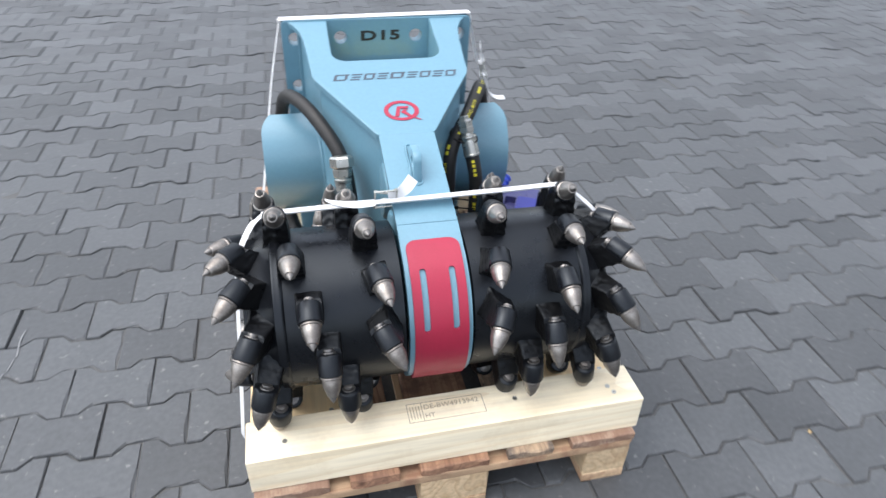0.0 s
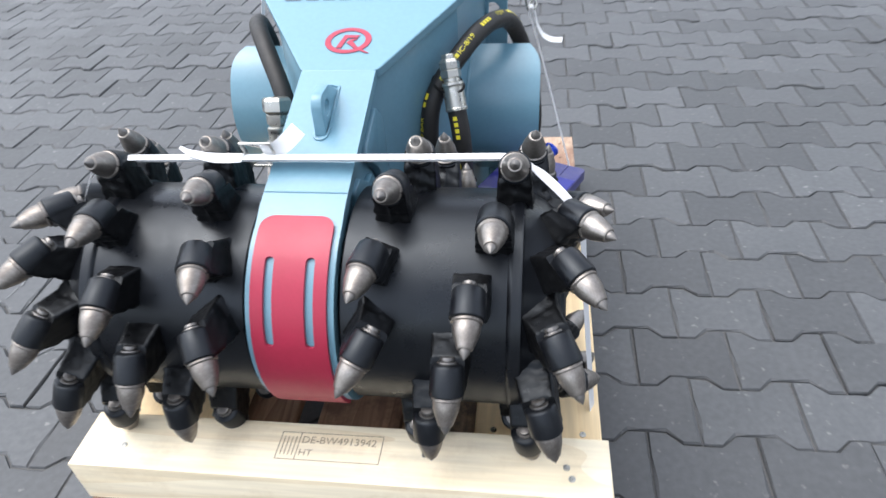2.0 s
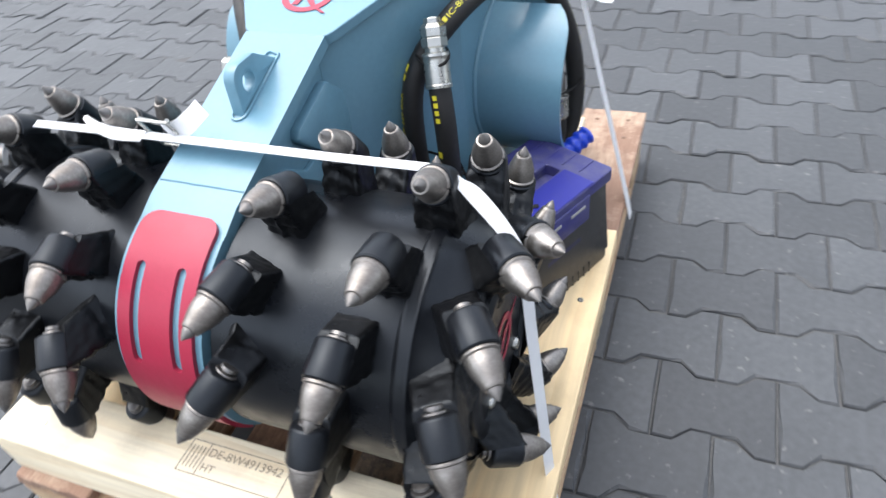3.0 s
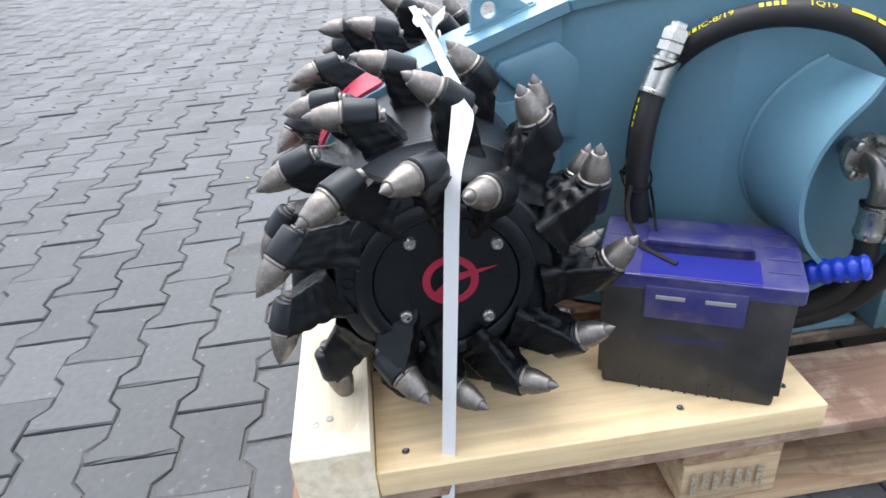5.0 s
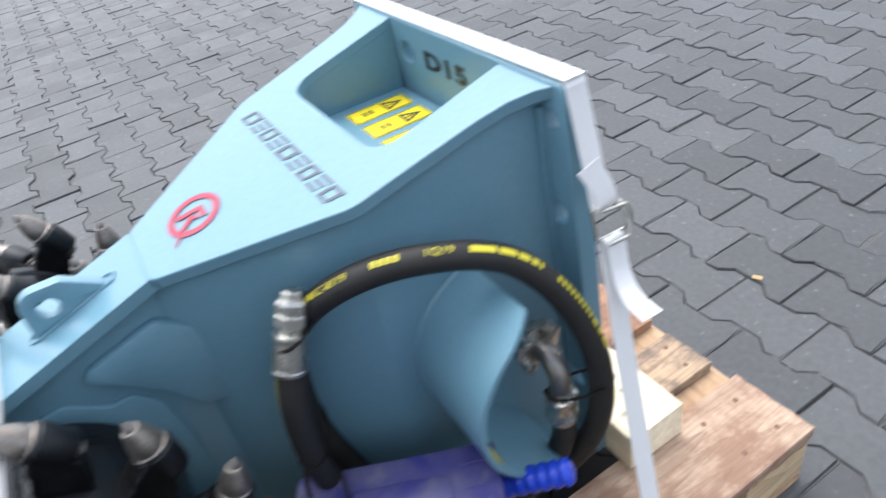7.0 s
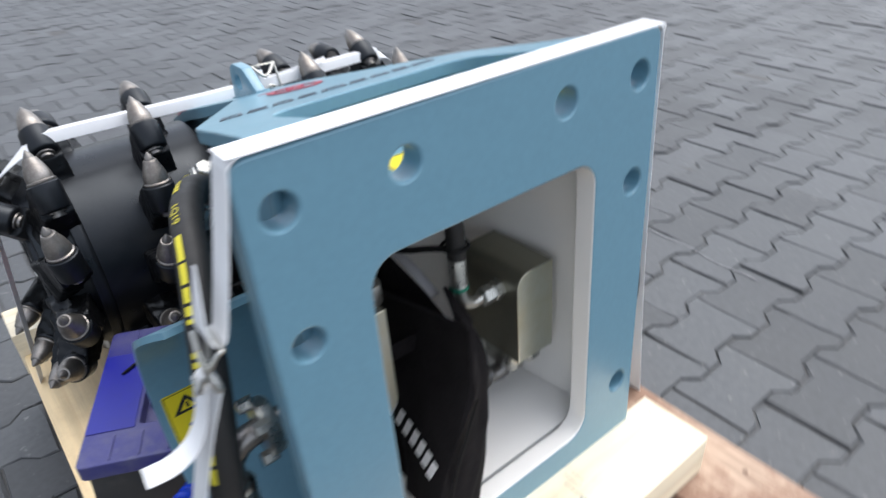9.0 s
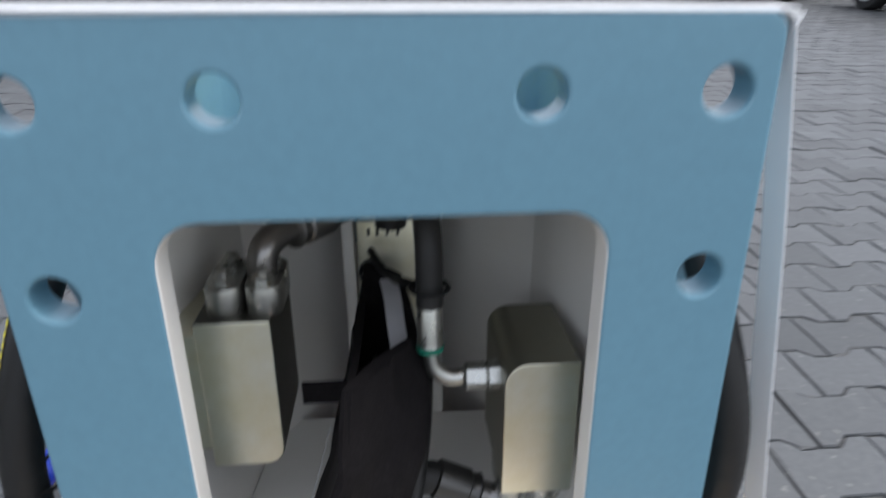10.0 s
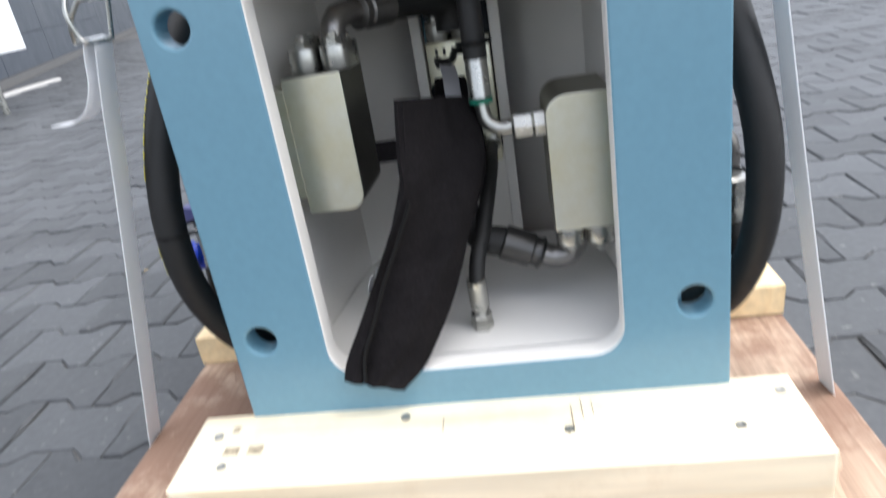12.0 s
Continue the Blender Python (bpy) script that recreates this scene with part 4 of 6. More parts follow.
    if marked:
        up = (s, 0, 0)
        ph = math.radians(100)
        front = math.radians(158)
        items = [("WP 350 BAR", 0.0115, at(6) + 0.012, front), ("IC-8/19", 0.0115, at(8) - 0.012, math.radians(116)), ("1Q19", 0.0115, at(9) + 0.010, math.radians(118))]
        for body, size, s0, phi in items:
            part("hose_print", wrap_text(body, size, path, s0, phi, HR, up, 1.15), YELLOW, hose, "yellow printed lettering")
        top = math.radians(118)
        for s0, ln, phi in ((at(6) - 0.04, 0.010, front), (at(6) - 0.025, 0.014, front), (at(7) - 0.01, 0.008, front), (at(7) + 0.002, 0.010, front), *[(at(8) - 0.062 + 0.0085 * k, 0.0055, top) for k in range(6)], *[(at(8) + 0.054 + 0.0075 * k, 0.0048, top) for k in range(4)], *[(at(5) + 0.02 + 0.0105 * k, 0.0062 + 0.002 * (k % 3 == 1), front) for k in range(10)], *[(at(11) - 0.045 + 0.0082 * k, 0.005, top) for k in range(9)], (at(9) + 0.056, 0.028, top), (at(9) + 0.087, 0.019, top), (at(9) + 0.109, 0.013, top), (at(9) + 0.125, 0.008, top), (at(9) + 0.136, 0.004, top),
                            (at(11) + 0.03, 0.012, top), (at(11) + 0.046, 0.010, top), (at(11) + 0.06, 0.016, top), (at(12) + 0.03, 0.012, top), (at(12) + 0.046, 0.014, top), (at(18) - 0.02, 0.009, front), (at(18) - 0.008, 0.006, front), (at(18) + 0.012, 0.009, front), (at(18) + 0.024, 0.008, front), (at(18) + 0.045, 0.010, front), *[(at(20) - 0.056 + 0.0105 * k, 0.0068, math.radians(146)) for k in range(4)]):
            bm = bmesh.new()
            rows = []
            nseg = max(2, int(ln / 0.006))
            for i in range(nseg + 1):
                rows.append([bm.verts.new((s0 + ln * i / nseg, j * 0.0036, 0.0)) for j in range(3)])
            for a, b in zip(rows, rows[1:]):
                for j in range(2):
                    bm.faces.new((a[j], b[j], b[j + 1], a[j + 1]))
            part("hose_print", wrap(bm, path, 0.0, phi, HR, up), YELLOW, hose, "yellow printed bar")
    # cable ties round the coil
    if marked:
        ties = [(Vector((s * 0.152, -0.073, 0.425)), Vector((s * 0.052, -0.019, 0.0)), Vector((s * 0.007, 0.0195, 0.0)))]
    else:
        ties = [(Vector((-0.132, -0.100, 0.4025)), Vector((0.032, 0, 0)), Vector((0, 0.021, 0)))]
    ties.append((Vector((s * (0.2925 if marked else 0.278), 0.2365 if marked else 0.2415, 0.408)), Vector((s * 0.0190, -0.0075, 0)), Vector((s * 0.016, 0.040, 0.0044))))
    for c, wide, deep in ties:
        bm = bmesh.new()
        loop = [c + wide * math.cos(a) + deep * math.sin(a) for a in np.linspace(0, 2 * math.pi, 26)]
        tube(bm, loop, 0.0021, 5)
        box(bm, -0.004, 0.004, -0.003, 0.003, -0.003, 0.003, 0, Matrix.Translation(loop[18]))
        part("cable_tie", bm, TIE, hose, "black nylon cable tie")
    if marked:
        # a tie holds the fitting against the coil
        bm = bmesh.new()
        ring = [Vector((s * (0.156 + 0.029 * math.cos(a)), -0.042 - 0.014 * math.cos(a) + 0.024 * math.sin(a), 0.593 + 0.006 * math.sin(a))) for a in np.linspace(0, 2 * math.pi, 26)]
        tube(bm, ring, 0.0024, 6)
        box(bm, -0.005, 0.005, -0.004, 0.004, -0.004, 0.004, 0.0005, Matrix.Translation(ring[9]))
        part("cable_tie", bm, TIE, hose, "black nylon cable tie")
    return hose


outer_hose(1, True)
outer_hose(-1, False)

# ---- hydraulics behind the service window ----


def flange_halves(parent, c, up, side, deep=0.0145):
    """Split flange with two bolts round a pipe."""
    up, side = Vector(up), Vector(side)
    for t in (-1, 1):
        bm = bmesh.new()
        m = axes(Vector(c) + side * 0.0158 * t, side, up.cross(side), up)
        pts = rounded([(-0.0145, -deep), (0.0145, -deep), (0.0145, deep), (-0.0145, deep)], [0.0125, 0.0125, 0.0125, 0.0125] if deep > 0.02 else [0.011] * 4, 5)
        sheet(bm, pts, [], 0.024, m @ pose(0, 0, 0.024), 0.0012)
        half = part("flange_half", bm, ZINC, parent, "zinc-plated split flange half", 35)
        for y in ((-deep + 0.0145, deep - 0.0145) if deep > 0.02 else (0.0,)):
            b = m @ pose(0, y, 0.024)
            bm = bmesh.new()
            lathe(bm, [(-0.001, 0.0100), (0.0012, 0.0100), (0.0012, 0.0088), (0.0062, 0.0088), (0.0072, 0.0075)], 6, b)
            lathe(bm, [(0.0065, 0.0050), (0.0105, 0.0050), (0.0115, 0.004)], 10, b)
            part("bolt", bm, ZINC, half, "", 35)


CM = cutter.matrix_basis @ LEANING
# valve block on the +x wall
block_a = tagged(empty("valve_block", CM.copy()), "yellowish zinc-plated valve block with elbow fitting on top", "valve block", "valve blocks")
bm = bmesh.new()
pts = rounded([(0.095, 0.413), (0.155, 0.413), (0.155, 0.551), (0.095, 0.551)], [0.016, 0.002, 0.002, 0.002], 5)
sheet(bm, pts, [], 0.10, axes((0, 0.233, 0), (1, 0, 0), (0, 0, 1), (0, 1, 0)), 0.0012)
bm.normal_update()
# every face turned from the window gets the painted shade
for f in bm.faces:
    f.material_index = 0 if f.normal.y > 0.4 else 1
part("body", bm, [YZINC, SHADEZINC], block_a, "", 20)
bm = bmesh.new()
box(bm, 0.155, 0.180, 0.135, 0.231, 0.43, 0.54, 0.001)
part("bracket", bm, YZINC, block_a)
flange_halves(block_a, (0.117, 0.192, 0.551), (0, 0, 1), (1, 0, 0), 0.033)
bm = bmesh.new()
el = smooth_path([(0.105, 0.19, 0.553), (0.105, 0.19, 0.580), (0.102, 0.186, 0.594), (0.095, 0.174, 0.600), (0.085, 0.158, 0.600)], 6)
tube(bm, el, 0.0125, 16)
part("elbow", bm, PIPE, block_a, "dull steel pipe elbow", 50)
bm = bmesh.new()
d = Vector((-0.58, -0.81, 0.02)).normalized()
lathe(bm, [(0, 0.015), (0.002, 0.0185), (0.006, 0.0165), (0.012, 0.0165), (0.014, 0.019), (0.045, 0.0195), (0.047, 0.0165)], 22, Matrix.Translation(el[-1]) @ d.to_track_quat("Z", "Y").to_matrix().to_4x4())
part("ferrule", bm, PIPE, block_a, "dull steel crimped ferrule", 35)
bm = bmesh.new()
st = el[-1] + d * 0.045
tube(bm, smooth_path([st, st + d * 0.02, Vector((0.022, 0.078, 0.599)), Vector((0.005, 0.06, 0.592)), Vector((-0.001, 0.054, 0.578)), Vector((-0.001, 0.053, 0.562))], 6), 0.0165, 14)
part("hose", bm, RUBBER, block_a, "black rubber hose", 50)

# valve block on the -x wall
block_b = tagged(empty("valve_block", CM.copy()), "yellowish zinc-plated valve block with rounded edge and side fitting", "valve block", "valve blocks")
bm = bmesh.new()
pts = rounded([(-0.158, 0.363), (-0.094, 0.363), (-0.094, 0.500), (-0.158, 0.500)], [0.002, 0.002, 0.02, 0.002], 6)
sheet(bm, pts, [], 0.11, axes((0, 0.233, 0), (1, 0, 0), (0, 0, 1), (0, 1, 0)), 0.0012)
bm.normal_update()
# shade painted here too, in the lighter olive tone, off the front face
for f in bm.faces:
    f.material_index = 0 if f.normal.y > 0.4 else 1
part("body", bm, [YZINC, OLIVESHADE], block_b, "", 20)
flange_halves(block_b, (-0.125, 0.189, 0.363), (0, 0, -1), (1, 0, 0), 0.031)
bm = bmesh.new()
el = smooth_path([(-0.118, 0.185, 0.362), (-0.119, 0.185, 0.338), (-0.109, 0.184, 0.319), (-0.094, 0.182, 0.315), (-0.080, 0.180, 0.319)], 6)
tube(bm, el, 0.0125, 14)
part("elbow", bm, PIPE, block_b, "dull steel pipe elbow", 50)
bm = bmesh.new()
d = Vector((0.91, -0.04, 0.40)).normalized()
lathe(bm, [(0, 0.015), (0.003, 0.0185), (0.006, 0.0165), (0.012, 0.0165), (0.014, 0.019), (0.046, 0.0195), (0.048, 0.0165)], 22, Matrix.Translation(el[-1]) @ d.to_track_quat("Z", "Y").to_matrix().to_4x4())
part("ferrule", bm, GUNMETAL, block_b, "dark grey crimped ferrule", 35)
bm = bmesh.new()
st = el[-1] + d * 0.046
tube(bm, smooth_path([st, st + d * 0.03, Vector((0.01, 0.14, 0.40)), Vector((0.005, 0.04, 0.44)), Vector((0, -0.08, 0.45))], 6), 0.0165, 14)
part("hose", bm, RUBBER, block_b, "black rubber hose", 50)
bm = bmesh.new()
lathe(bm, [(-0.0015, 0.0090), (-0.0015, 0.0122), (0.0020, 0.0125), (0.0020, 0.0090)], 18, Matrix.Translation((-0.033, 0.195, 0.4985)), caps=False)
part("ring", bm, GREENRING, block_b, "small green plastic ring", 35)
# side fitting, elbow and hose rising to the roof
bm = bmesh.new()
q = axes((-0.094, 0.20, 0.470), (0, 1, 0), (0, 0, 1), (1, 0, 0))
lathe(bm, [(0, 0.0135), (0.010, 0.0135), (0.012, 0.011), (0.013, 0.0125), (0.030, 0.0125), (0.033, 0.009)], 6, q)
part("hexagon_nut", bm, ZINC, block_b, "bright hexagon union nut", 25)
bm = bmesh.new()
el = smooth_path([(-0.062, 0.2, 0.470), (-0.048, 0.2, 0.470), (-0.036, 0.198, 0.480), (-0.033, 0.195, 0.500)], 6)
tube(bm, el, 0.0075, 14)
part("elbow", bm, ZINC, block_b, "bright steel pipe elbow", 50)
bm = bmesh.new()
lathe(bm, [(0, 0.0085), (0.003, 0.0122), (0.005, 0.0113), (0.042, 0.0113), (0.044, 0.0100)], 18, Matrix.Translation((-0.033, 0.195, 0.500)))
part("ferrule", bm, ZINC, block_b, "crimped zinc-plated ferrule", 35)
bm = bmesh.new()
tube(bm, smooth_path([(-0.033, 0.195, 0.54), (-0.033, 0.193, 0.585), (-0.032, 0.178, 0.613), (-0.03, 0.145, 0.625), (-0.028, 0.08, 0.61), (-0.02, 0.0, 0.57)], 6), 0.0118, 14)
part("hose", bm, RUBBER, block_b, "black rubber hose", 50)
bm = bmesh.new()
tube(bm, [Vector((-0.033 + 0.0165 * math.cos(a), 0.193 + 0.0165 * math.sin(a), 0.556)) for a in np.linspace(0, 2 * math.pi, 20)], 0.0022, 5)
tube(bm, smooth_path([(-0.040, 0.182, 0.545), (-0.014, 0.165, 0.548), (-0.004, 0.13, 0.536), (0.010, 0.09, 0.531), (0.020, 0.05, 0.530), (0.022, 0.02, 0.520)], 5), 0.0042, 7)
part("cable_tie", bm, TIE, block_b, "black nylon cable tie")

# block in the neck
block_c = tagged(empty("valve_block", CM.copy()), "dull zinc-plated block deep in the neck", "valve block", "valve blocks")
bm = bmesh.new()
box(bm, -0.043, 0.038, -0.034, 0.0, 0.385, 0.547, 0.0015)
part("body", bm, YZINC, block_c, "", 30)
flange_halves(block_c, (0.006, -0.016, 0.547), (0, 0, 1), (1, 0, 0))
for x, z, r in ((0.022, 0.487, 0.016), (0.004, 0.455, 0.014)):
    bm = bmesh.new()
    lathe(bm, [(0, r), (0.010, r), (0.012, r * 0.75), (0.022, r * 0.75), (0.024, r * 0.55)], 12, axes((x, 0.0, z), (1, 0, 0), (0, 0, 1), (0, 1, 0)))
    part("screw_plug", bm, BLACK, block_c, "black screw plug", 25)
bm = bmesh.new()
for k, x in enumerate((-0.010, 0.002, 0.013, 0.023)):
    box(bm, x, x + 0.0035, 0.0, 0.0005, 0.530, 0.539)
part("stamped_bars", bm, INK, block_c, "small dark stamped bars")
bm = bmesh.new()
lathe(bm, [(0, 0.012), (0.016, 0.012), (0.017, 0.009), (0.03, 0.009)], 6, axes((-0.031, 0.0, 0.412), (1, 0, 0), (0, 0, 1), (0, 1, 0)))
part("hexagon_plug", bm, ZINC, block_c, "bright hexagon plug", 25)

# thin drain hose hanging to the floor of the window
drain = tagged(empty("drain_hose", CM.copy()), "thin black drain hose with bright capped end", "hose")
bm = bmesh.new()
tube(bm, smooth_path([(-0.031, 0.03, 0.412), (-0.031, 0.075, 0.413), (-0.031, 0.115, 0.408), (-0.026, 0.165, 0.39), (-0.018, 0.205, 0.362), (-0.010, 0.228, 0.34), (-0.006, 0.236, 0.315)], 7), 0.0085, 12)
part("rubber_hose", bm, RUBBER, drain, "", 50)
bm = bmesh.new()
m = Matrix.Translation((-0.006, 0.236, 0.318)) @ pose(0, 0, 0, 172, 0, 0)
lathe(bm, [(-0.003, 0.0088), (-0.003, 0.0105), (0.030, 0.0105), (0.032, 0.008), (0.038, 0.0075)], 16, m)
part("ferrule", bm, ZINC, drain, "crimped zinc-plated ferrule", 35)
bm = bmesh.new()
lathe(bm, [(0.038, 0.010), (0.039, 0.0115), (0.047, 0.0115), (0.048, 0.0085), (0.049, 0.012), (0.058, 0.012), (0.0595, 0.0105)], 6, m)
part("cap_nut", bm, ZINC, drain, "bright hexagon cap nut", 25)

# black fabric sleeve hanging out of the window
sleeve = tagged(empty("fabric_sleeve", CM.copy()), "black fabric hose sleeve hanging folded from the window", "sleeve")


def cloth_strip(name, rows_lr, parent, bulge, thick, seed):
    """A limp length of sleeve between two edge lines, with soft folds."""
    left = smooth_path([a for a, b in rows_lr], 6)
    right = smooth_path([b for a, b in rows_lr], 6)
    bm = bmesh.new()
    rows = []
    for i, (a, b) in enumerate(zip(left, right)):
        t = (left[min(i + 1, len(left) - 1)] - left[max(i - 1, 0)]).normalized()
        w = b - a
        nr = w.cross(t).normalized()
        if 0.4 * nr.x + nr.y + 0.3 * nr.z < 0:
            nr = -nr
        row = []
        for j in range(15):
            u = j / 14
            low = max(0.0, i / len(left) - 0.42)
            h = bulge * min(1.0, 7 * u, 7 * (1 - u)) + 0.002 * math.sin(2.2 * math.pi * u + i * 0.15)
            h -= 0.007 * min(1.0, low * 8) * math.exp(-((u - 0.04 - 0.55 * low) / 0.06) ** 2)
            h += 0.0035 * math.exp(-((u - 0.75 + 0.5 * abs(i / len(left) - 0.5)) / 0.07) ** 2)
            row.append(bm.verts.new(a + w * u + nr * (h + 0.002 * noise.noise(Vector((u * 4, i * 0.22, seed))))))
        for j in range(14, -1, -1):
            u = j / 14
            row.append(bm.verts.new(a + w * u - nr * (thick * math.sin(math.pi * u) + 0.003)))
        rows.append(row)
    for a, b in zip(rows, rows[1:]):
        k = len(a)
        for j in range(k):
            bm.faces.new((a[j], b[j], b[(j + 1) % k], a[(j + 1) % k]))
    bm.faces.new(rows[0])
    bm.faces.new(rows[-1][::-1])
    part(name, bm, FABRIC, parent, "", 60)
    return left, right


SL = [((0.034, 0.297, 0.526), (-0.016, 0.190, 0.505)), ((0.040, 0.301, 0.475), (-0.029, 0.200, 0.466)), ((0.043, 0.302, 0.443), (-0.028, 0.237, 0.438)), ((0.062, 0.302, 0.402), (-0.014, 0.258, 0.397)), ((0.084, 0.303, 0.36), (0.002, 0.277, 0.352)), ((0.104, 0.306, 0.322), (0.018, 0.289, 0.316)),
      ((0.126, 0.312, 0.282), (0.047, 0.305, 0.268)), ((0.132, 0.318, 0.262), (0.073, 0.317, 0.245))]
cloth_strip("cloth", SL, sleeve, 0.005, 0.004, 1.0)
SS = [((0.033, 0.012, 0.466), (0.032, 0.296, 0.524)), ((0.046, 0.062, 0.420), (0.040, 0.299, 0.462)), ((0.060, 0.112, 0.370), (0.062, 0.299, 0.400)), ((0.074, 0.152, 0.322), (0.084, 0.300, 0.358)), ((0.092, 0.190, 0.288), (0.116, 0.304, 0.300))]
il, ir = cloth_strip("side_fold", SS, sleeve, 0.003, 0.002, 7.0)
# plain slanted bars for the white lettering on the side
for k in range(9):
    w = k / 8
    row = 13 + 6 * w
    lo, hi = il[int(row)].lerp(il[int(row) + 1], row % 1), ir[int(row)].lerp(ir[int(row) + 1], row % 1)
    across = (hi - lo).normalized()
    down = (il[int(row) + 1] - il[int(row)] + ir[int(row) + 1] - ir[int(row)]).normalized()
    out = across.cross(down).normalized()
    out = out if out.x > 0 else -out
    along = (across * 0.97 + down * 0.25).normalized()
    bm = bmesh.new()
    sheet(bm, [Vector(p) for p in ((-0.0085, -0.011), (0.0025, -0.011), (0.0085, 0.011), (-0.0025, 0.011))], [], 0.0006, axes(lo.lerp(hi, 0.10 + 0.78 * w) + out * 0.0080, along, out.cross(along), out))
    part("print_bar", bm, STRAP, sleeve, "white printed bar")
# dark seam down the front
lf, rf = smooth_path([a for a, b in SL], 6), smooth_path([b for a, b in SL], 6)
bm = bmesh.new()
seam = []
for i in range(13, len(lf) - 1):
    q = lf[i].lerp(rf[i], float(np.interp(i, (13, 24, 34, 41), (0.05, 0.09, 0.18, 0.34))))
    nr = (rf[i] - lf[i]).cross(lf[i + 1] - lf[i]).normalized()
    seam.append(q + (nr if nr.y > 0 else -nr) * 0.0065)
tube(bm, seam, 0.0020, 6)
part("seam", bm, TIE, sleeve, "black sewn seam")
# upper end gathered by a cord, with a pale tag
SI = [((0.030, 0.020, 0.505), (-0.008, 0.060, 0.508)), ((0.034, 0.016, 0.478), (-0.018, 0.095, 0.486)), ((0.042, 0.050, 0.440), (-0.026, 0.140, 0.458)), ((0.052, 0.085, 0.400), (-0.026, 0.190, 0.425)), ((0.066, 0.130, 0.345), (-0.004, 0.235, 0.375)), ((0.088, 0.180, 0.292), (0.020, 0.262, 0.320))]
cloth_strip("inner_fold", SI, sleeve, 0.004, 0.003, 4.0)
bm = bmesh.new()
ribbon(bm, smooth_path([(0.003, 0.118, 0.530), (-0.001, 0.140, 0.520), (-0.003, 0.160, 0.508), (-0.006, 0.182, 0.492)], 5), [Vector((1, 0.35, 0.1)).normalized()] * 16, 0.017, 0.0012)
part("tag", bm, TAIL, sleeve, "pale grey fabric tag", 40)
bm = bmesh.new()
box(bm, 0.040, 0.081, 0.199, 0.202, 0.450, 0.472, 0.0008)
part("tab", bm, FABRIC, sleeve, "dark grey fabric tab")

# ---- timber under the cutter ----
PX0, PX1, PY0, PY1 = -0.4, 0.395, -0.615, 0.589
pallet = tagged(empty("wooden_pallet"), "used reddish-brown wooden transport pallet on the paving", "pallet")


def board(name, x0, x1, y0, y1, z0, z1, material, parent, label="", bev=0.002, seed=0, worn=0.0):
    """A sawn board, a little out of true and with chipped ends."""
    bm = bmesh.new()
    box(bm, x0, x1, y0, y1, z0, z1, bev)
    if worn:
        bmesh.ops.subdivide_edges(bm, edges=[e for e in bm.edges if e.calc_length() > 0.05], cuts=7, use_grid_fill=True)
    rng = random.Random(seed)
    k = 0 if x1 - x0 > y1 - y0 else 1
    ends = (x0, x1) if k == 0 else (y0, y1)
    for v in bm.verts:
        if min(abs(v.co[k] - ends[0]), abs(v.co[k] - ends[1])) < 0.004:
            v.co[k] += rng.uniform(-0.0015, 0.0015) + worn * noise.noise(Vector((v.co.x * 35, v.co.y * 35, v.co.z * 60 + seed)))
        v.co += Vector((rng.uniform(-1, 1), rng.uniform(-1, 1), rng.uniform(-0.3, 0.3))) * 0.0006
    return part(name, bm, material, parent, label, 22)


for i, (x0, x1) in enumerate(((-0.4, -0.255), (-0.214, -0.114), (-0.0725, 0.0725), (0.114, 0.214), (0.255, 0.4))):
    jag = (0.0, -0.012, -0.004, -0.010, 0.0)[i]
    board("deck_board", x0, x1, PY0, PY1 + jag, 0.122, 0.144, (OLD_PALE, OLD_RED, OLD_RED, OLD_GREY, OLD_PALE)[i], pallet, "", 0.003, i, 0.0045)
for i, y in enumerate((PY0, -0.088, PY1 - 0.145)):
    board("stringer_board", PX0, PX1, y, y + 0.145, 0.100, 0.122, OLD_X, pallet, "", 0.003, 20 + i, 0.003)
for i, y in enumerate((PY0, -0.088, PY1 - 0.145)):
    for j, (x0, x1) in enumerate(((PX0, PX0 + 0.10), (-0.0725, 0.0725), (PX1 - 0.10, PX1))):
        board("block", x0, x1, y + 0.001, y + 0.144, 0.022, 0.100, BLOCKW, pallet, "", 0.003, 40 + i * 3 + j)
for i, (x0, x1) in enumerate(((PX0, PX0 + 0.10), (-0.0725, 0.0725), (PX1 - 0.10, PX1))):
    board("base_board", x0, x1, PY0, PY1, 0.0, 0.022, OLD_Y, pallet, "", 0.002, 60 + i)
for i, (x0, x1) in enumerate(((-0.4, -0.255), (-0.214, -0.114), (-0.0725, 0.0725), (0.114, 0.214), (0.255, 0.4))):
    for fx in (0.25, 0.75):
        for y in (0.47, 0.545):
            bm = bmesh.new()
            lathe(bm, [(0, 0.0045), (0.0012, 0.0042), (0.0016, 0.002)], 8, Matrix.Translation((x0 + (x1 - x0) * fx, y + 0.01 * math.sin(i * 3 + fx), 0.1438)))
            part("nail_head", bm, RUST, pallet, "rusty nail head", 30)
# branded bars on the block by the long side
bm = bmesh.new()
for k in range(7):
    box(bm, 0.400, 0.4006, -0.075 + 0.016 * k, -0.075 + 0.016 * k + 0.009, 0.045 + 0.012 * (k % 2), 0.085, 0)
part("brand_bars", bm, STAMP, pallet, "faded dark stamped bars")

